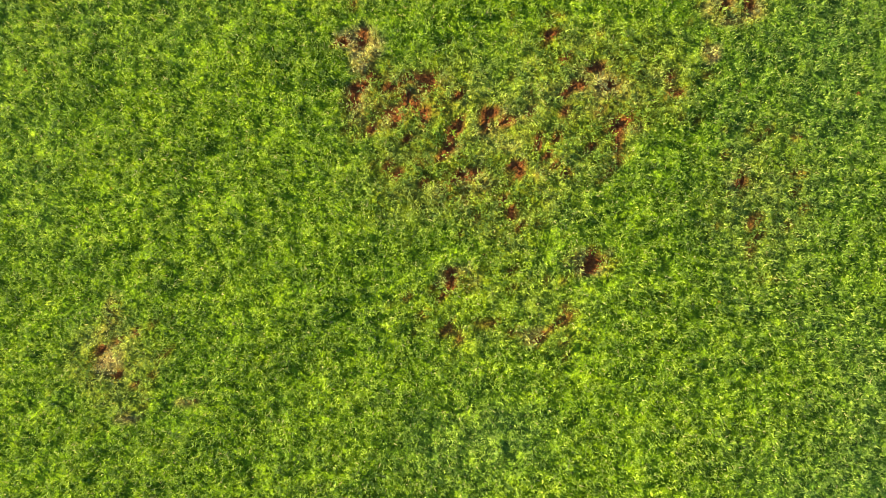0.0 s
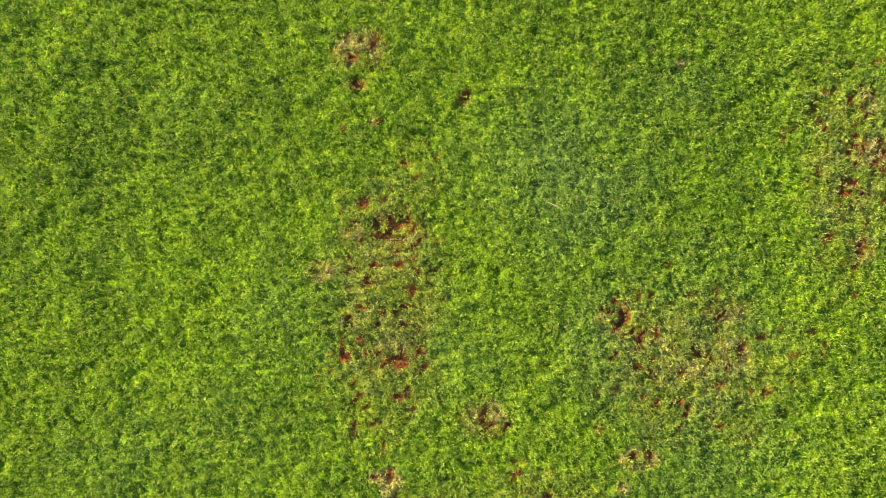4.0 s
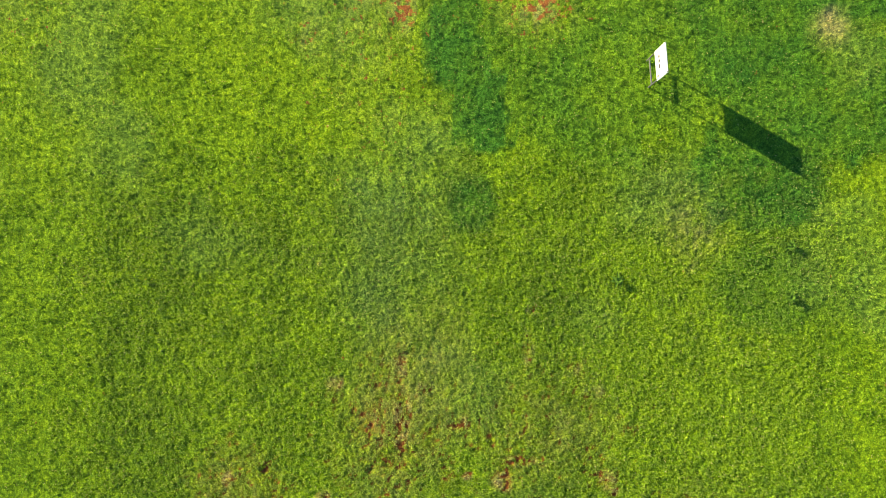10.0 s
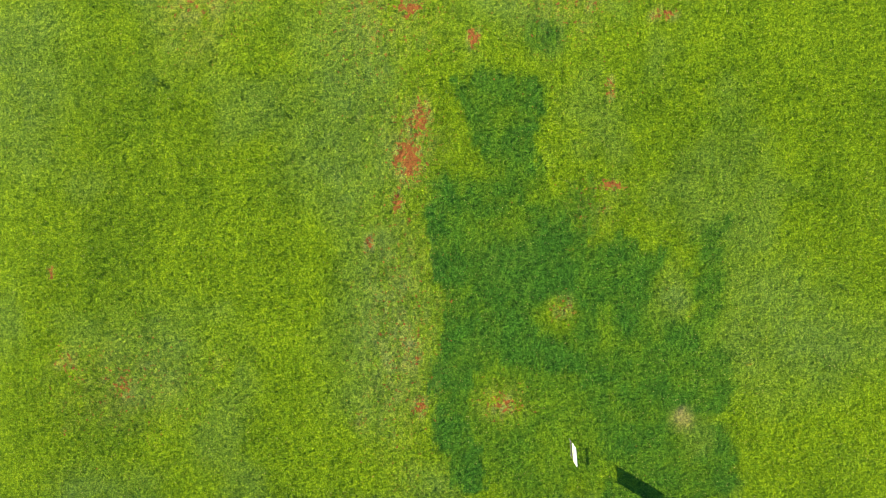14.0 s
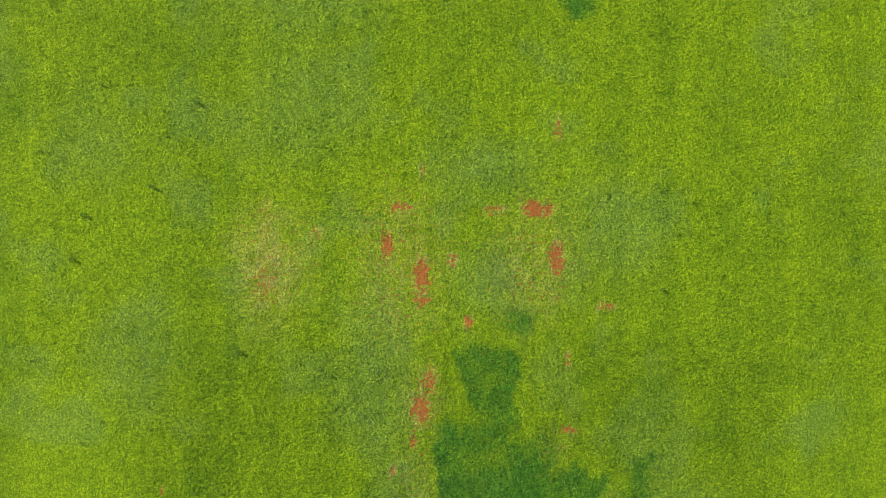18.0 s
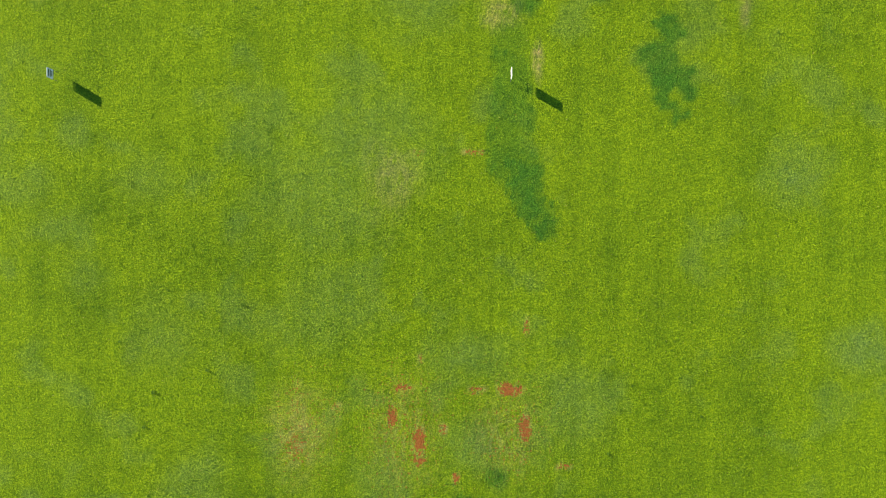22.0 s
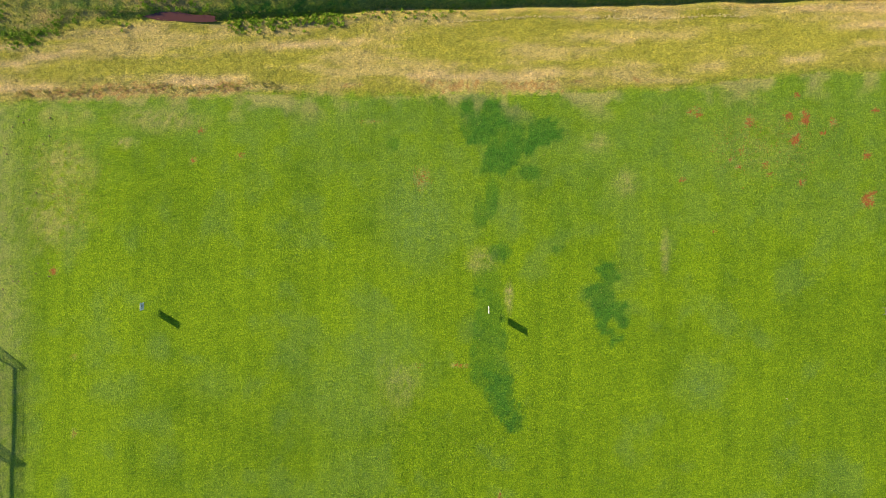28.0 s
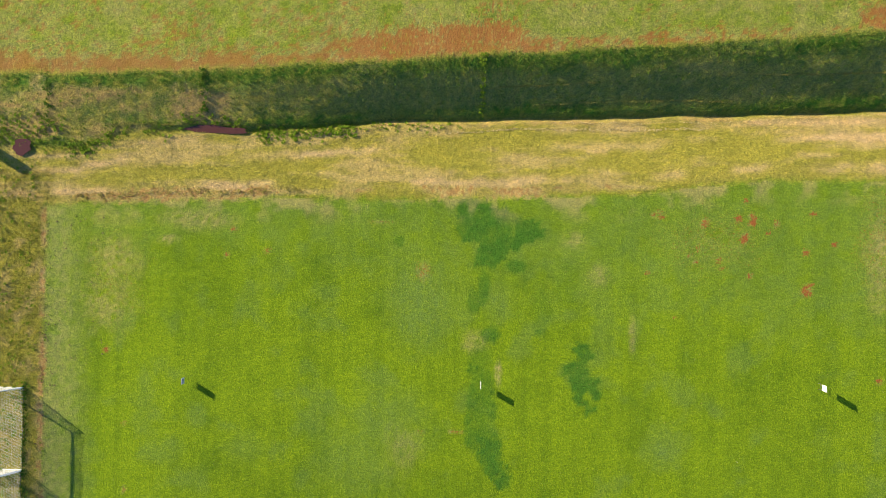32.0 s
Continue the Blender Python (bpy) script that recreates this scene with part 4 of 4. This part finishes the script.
puddle(-37.9, 72.0, 0.95, 0.62, "small muddy pool at the end of the ditch", 5)
# Unseen itself: a plain post added to cast the broad shadow.
stout_post(pose(-43.9, 73.55, 0), "unseen stout round post added for its shadow at the ditch")


# ---- weeds, straw and a cane ----
def leafy(bm, m, leaves, length, width, rise, rng):
    """A rosette of bent, pointed leaves."""
    for k in range(leaves):
        a = 2 * math.pi * (k + rng.uniform(-0.3, 0.3)) / leaves
        r, w, h = length * rng.uniform(0.7, 1.2), width * rng.uniform(0.7, 1.2), rise * rng.uniform(0.5, 1.3)
        out, across = Vector((math.cos(a), math.sin(a), 0)), Vector((-math.sin(a), math.cos(a), 0))
        p = [Vector((0, 0, 0)), out * r * 0.5 + across * w / 2 + Vector((0, 0, h)), out * r * 0.5 - across * w / 2 + Vector((0, 0, h)), out * r + Vector((0, 0, h * 0.7)), out * r * 0.5 + Vector((0, 0, h * 0.82))]
        v = [bm.verts.new(m @ q) for q in p]
        for f in ((0, 4, 1), (0, 2, 4), (1, 4, 3), (4, 2, 3)):
            bm.faces.new([v[i] for i in f])


def ground_z(x, y):
    return float(terrain(np.array([x]), np.array([y]))[0])


def weed(x, y, size, label):
    rng = random.Random(round(x * 100 + y))
    bm = bmesh.new()
    for tier in (0.0, 0.4, 0.75):
        leafy(bm, pose(0, 0, size * tier, 0, 0, rng.uniform(0, 90)), 7, size * (1.0 - 0.5 * tier), size * 0.42, size * 0.35, rng)
    ob = new("weed", mesh_of("weed", bm, BANK_LEAF))
    ob.matrix_world = pose(x, y, ground_z(x, y) - 0.004)
    return tagged(ob, label, "weed", "weeds in the turf")


first_weed = weed(-4.55, 6.55, 0.15, "dark green broad-leaved weed standing in the mown turf")
for x, y, turn in ((3.38, 11.33, 20), (6.76, 12.02, 75), (6.76, 11.01, 140), (-9.6, 27.2, 50), (-17.2, 31.3, 110), (-11.6, 38.4, 10), (-13.6, 34.6, 160), (-16.7, 33.3, 80)):
    copy_thing(first_weed, pose(x, y, ground_z(x, y) - 0.004, 0, 0, turn))
strew = random.Random(41)
for k in range(30):
    x, y = strew.uniform(-26, 28), strew.uniform(16, 60)
    copy_thing(first_weed, pose(x, y, ground_z(x, y) - 0.03 * strew.random(), strew.uniform(-15, 15), strew.uniform(-15, 15), strew.uniform(0, 360)) @ Matrix.Diagonal((*[strew.uniform(0.5, 0.75)] * 3, 1)))


def weed_patch(name, count, where, size, label, seed, material=None, tiers=(0.0, 0.5)):
    """Many weeds that nobody could count; where gives a place for each."""
    rng = random.Random(seed)
    spots = np.array([where(rng) for k in range(count)])
    heights = terrain(spots[:, 0], spots[:, 1])
    bm = bmesh.new()
    for (x, y), z in zip(spots.tolist(), heights.tolist()):
        s = size * rng.uniform(0.5, 1.5)
        for tier in tiers:
            leafy(bm, pose(x, y, z + s * tier * 0.7, rng.uniform(-25, 25), rng.uniform(-25, 25), rng.uniform(0, 90)), 5, s * (1 - 0.4 * tier), s * 0.36, s * 0.45, rng)
    return tagged(new(name, mesh_of(name, bm, material or WEED_LEAF)), label, "weeds", kind="stuff")


BANK_X = np.linspace(-60, 60, 601)
DITCH_Y, BANK_Y, EDGE_Y = (f(BANK_X).tolist() for f in (ditch_line, bank_top, field_edge))


def border(ys, x):
    return ys[min(600, max(0, round((x + 60) * 5)))]


def along_bank(rng):
    x = rng.uniform(-42, 42)
    d, b = border(DITCH_Y, x), border(BANK_Y, x)
    return x, d + (b - d) * (rng.random() if rng.random() < 0.7 else 1 - 0.22 * rng.random())


def along_bottom(rng):
    x = rng.choice((rng.uniform(-42, -30), rng.uniform(-42, 2), rng.uniform(-17, -8)))
    return x, border(DITCH_Y, x) + (rng.gauss(-0.45, 0.4) if x > -17 else rng.gauss(-0.1, 0.4)) + (rng.uniform(0, 3.0) if x < -34 else 0) + (0.9 if -24.5 < x < -17.5 else 0)


weed_patch("scattered_weeds", 420, lambda r: (r.uniform(-33, 40), r.uniform(12, 66)), 0.058, "small dark weeds scattered over the mown turf", 11, BANK_LEAF)
weed_patch("edge_weeds", 330, lambda r: (r.uniform(-42, -36.2), r.uniform(50.6, 71)), 0.15, "clumps of rank yellow green weeds beside the field", 33)
# Real weeds, whose dark leaves also deepen the bank's shade by colour.
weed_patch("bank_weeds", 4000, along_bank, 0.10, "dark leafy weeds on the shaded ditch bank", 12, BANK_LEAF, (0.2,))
weed_patch("ditch_weeds", 760, along_bottom, 0.17, "fresh green leafy weeds along the ditch bottom", 13)
weed_patch("edge_weeds", 260, lambda r: (-37.0 + r.gauss(0, 0.16), r.uniform(36, 51)), 0.14, "leafy weeds grown along the foot of a net", 14, BANK_LEAF)
weed_patch("edge_weeds", 200, lambda r: (r.uniform(-42, -37.2), r.uniform(38, 50.5)), 0.20, "rank leafy weeds inside the parked goals", 15)
weed_patch("edge_weeds", 90, lambda r: (r.gauss(-35.3, 0.35), r.uniform(36, 66)), 0.10, "small weeds along the bare field edge", 16)


def gully(x0, start):
    """Places up a drain that cuts the far bank."""
    def where(r):
        d, b = border(DITCH_Y, x0), border(BANK_Y, x0)
        return x0 + r.gauss(0, 0.16), d + (b - d) * r.uniform(start, 1.05)
    return where


weed_patch("gully_weeds", 60, gully(3.43, 0.0), 0.15, "bright leafy weeds in a drain on the bank", 25)
# No furrow is cut here; dark leaves draw its dark line.
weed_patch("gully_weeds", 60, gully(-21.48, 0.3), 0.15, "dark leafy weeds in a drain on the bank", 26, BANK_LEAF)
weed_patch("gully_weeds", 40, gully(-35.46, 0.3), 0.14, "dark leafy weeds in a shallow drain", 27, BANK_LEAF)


def track(part_way, x0, x1):
    """Places along a worn track on the far bank."""
    def where(r):
        x = r.uniform(x0, x1)
        d, b = border(DITCH_Y, x), border(BANK_Y, x)
        return x, d + (b - d) * (part_way + 0.06 * math.sin(x * 0.11)) + r.gauss(0, 0.035)
    return where


weed_patch("track_straw", 620, track(0.54, 24, 41), 0.05, "dry straw along a track on the shaded bank", 18, DRY_LEAF)
weed_patch("track_straw", 480, track(0.46, 4, 14), 0.045, "dry straw along a track on the shaded bank", 19, DRY_LEAF)
weed_patch("track_straw", 500, track(0.18, 8, 26), 0.05, "dry straw along a lower track on the shaded bank", 24, DRY_LEAF)
weed_patch("track_straw", 300, track(0.14, -30, -14), 0.06, "dry straw along the foot of the bank", 20, DRY_LEAF)


def bank_track(part_way, x0, x1):
    """Places along a mower's track on the sunny bank."""
    def where(r):
        x = r.uniform(x0, x1)
        e, d = border(EDGE_Y, x), border(DITCH_Y, x)
        return x, e + (d - e) * (part_way + 0.03 * math.sin(x * 0.2)) + r.gauss(0, 0.06)
    return where


weed_patch("track_straw", 500, bank_track(0.84, 0, 24), 0.06, "pale straw along a track on the sunny bank", 21, STRAW)
weed_patch("track_straw", 420, bank_track(0.93, 10, 41), 0.05, "pale straw along the lip of the ditch", 23, STRAW)


def clods(count, where, size, label, seed):
    """Loose lumps of dark earth."""
    rng = random.Random(seed)
    spots = np.array([where(rng) for k in range(count)])
    heights = terrain(spots[:, 0], spots[:, 1])
    bm = bmesh.new()
    for (x, y), z in zip(spots.tolist(), heights.tolist()):
        s = size * rng.uniform(0.4, 1.4)
        made = bmesh.ops.create_icosphere(bm, subdivisions=1, radius=s, matrix=pose(x, y, z + s * 0.3, rng.uniform(0, 90), rng.uniform(0, 90), 0) @ Matrix.Diagonal((1.3, 0.9, 0.7, 1)))
        for v in made["verts"]:
            v.co += Vector((rng.uniform(-1, 1), rng.uniform(-1, 1), rng.uniform(-1, 1))) * s * 0.2
    return tagged(new("clods", mesh_of("clods", bm, MUD)), label, "earth", kind="stuff")


clods(70, lambda r: (r.gauss(-35.25, 0.5), r.choice((r.uniform(36, 66), r.uniform(50, 58)))), 0.05, "dark earth clods along the bare field edge", 31)
clods(60, lambda r: (r.uniform(-34.5, -30), r.uniform(52, 66)), 0.05, "small dark earth clods on the turf", 32)


def tall_row(r):
    x = r.uniform(-33, -12)
    return x, border(EDGE_Y, x) + 0.65 + r.gauss(0, 0.18)


weed_patch("edge_weeds", 420, tall_row, 0.085, "ragged row of tall dry grass along the field edge", 17, DRY_LEAF)


def straw(x, y, long, turn, label):
    bm = bmesh.new()
    tube(bm, (-long / 2, 0, 0.035), (0, long * 0.03, 0.045), 0.003, 6)
    tube(bm, (0, long * 0.03, 0.045), (long / 2, 0, 0.037), 0.0025, 6)
    ob = new("straw", mesh_of("straw", bm, STRAW))
    ob.matrix_world = pose(x, y, ground_z(x, y), 0, 0, turn)
    return tagged(ob, label, "straw")


straw(0.98, 3.81, 0.16, -28, "single bleached straw lying on the turf")


def cane(x, y, label):
    s = thing("marker_cane", pose(x, y, ground_z(x, y), 0, 0, 0), label, "cane")
    part("stick", tube(bmesh.new(), (0, 0, -0.05), (-0.10, 0.06, 0.42), 0.012, 8), STRAW, s)
    part("tip", tube(bmesh.new(), (-0.10, 0.06, 0.42), (-0.112, 0.067, 0.47), 0.016, 8), WHITE, s)
    return s


cane(26.1, 45.2, "thin leaning yellow marker cane in the turf")
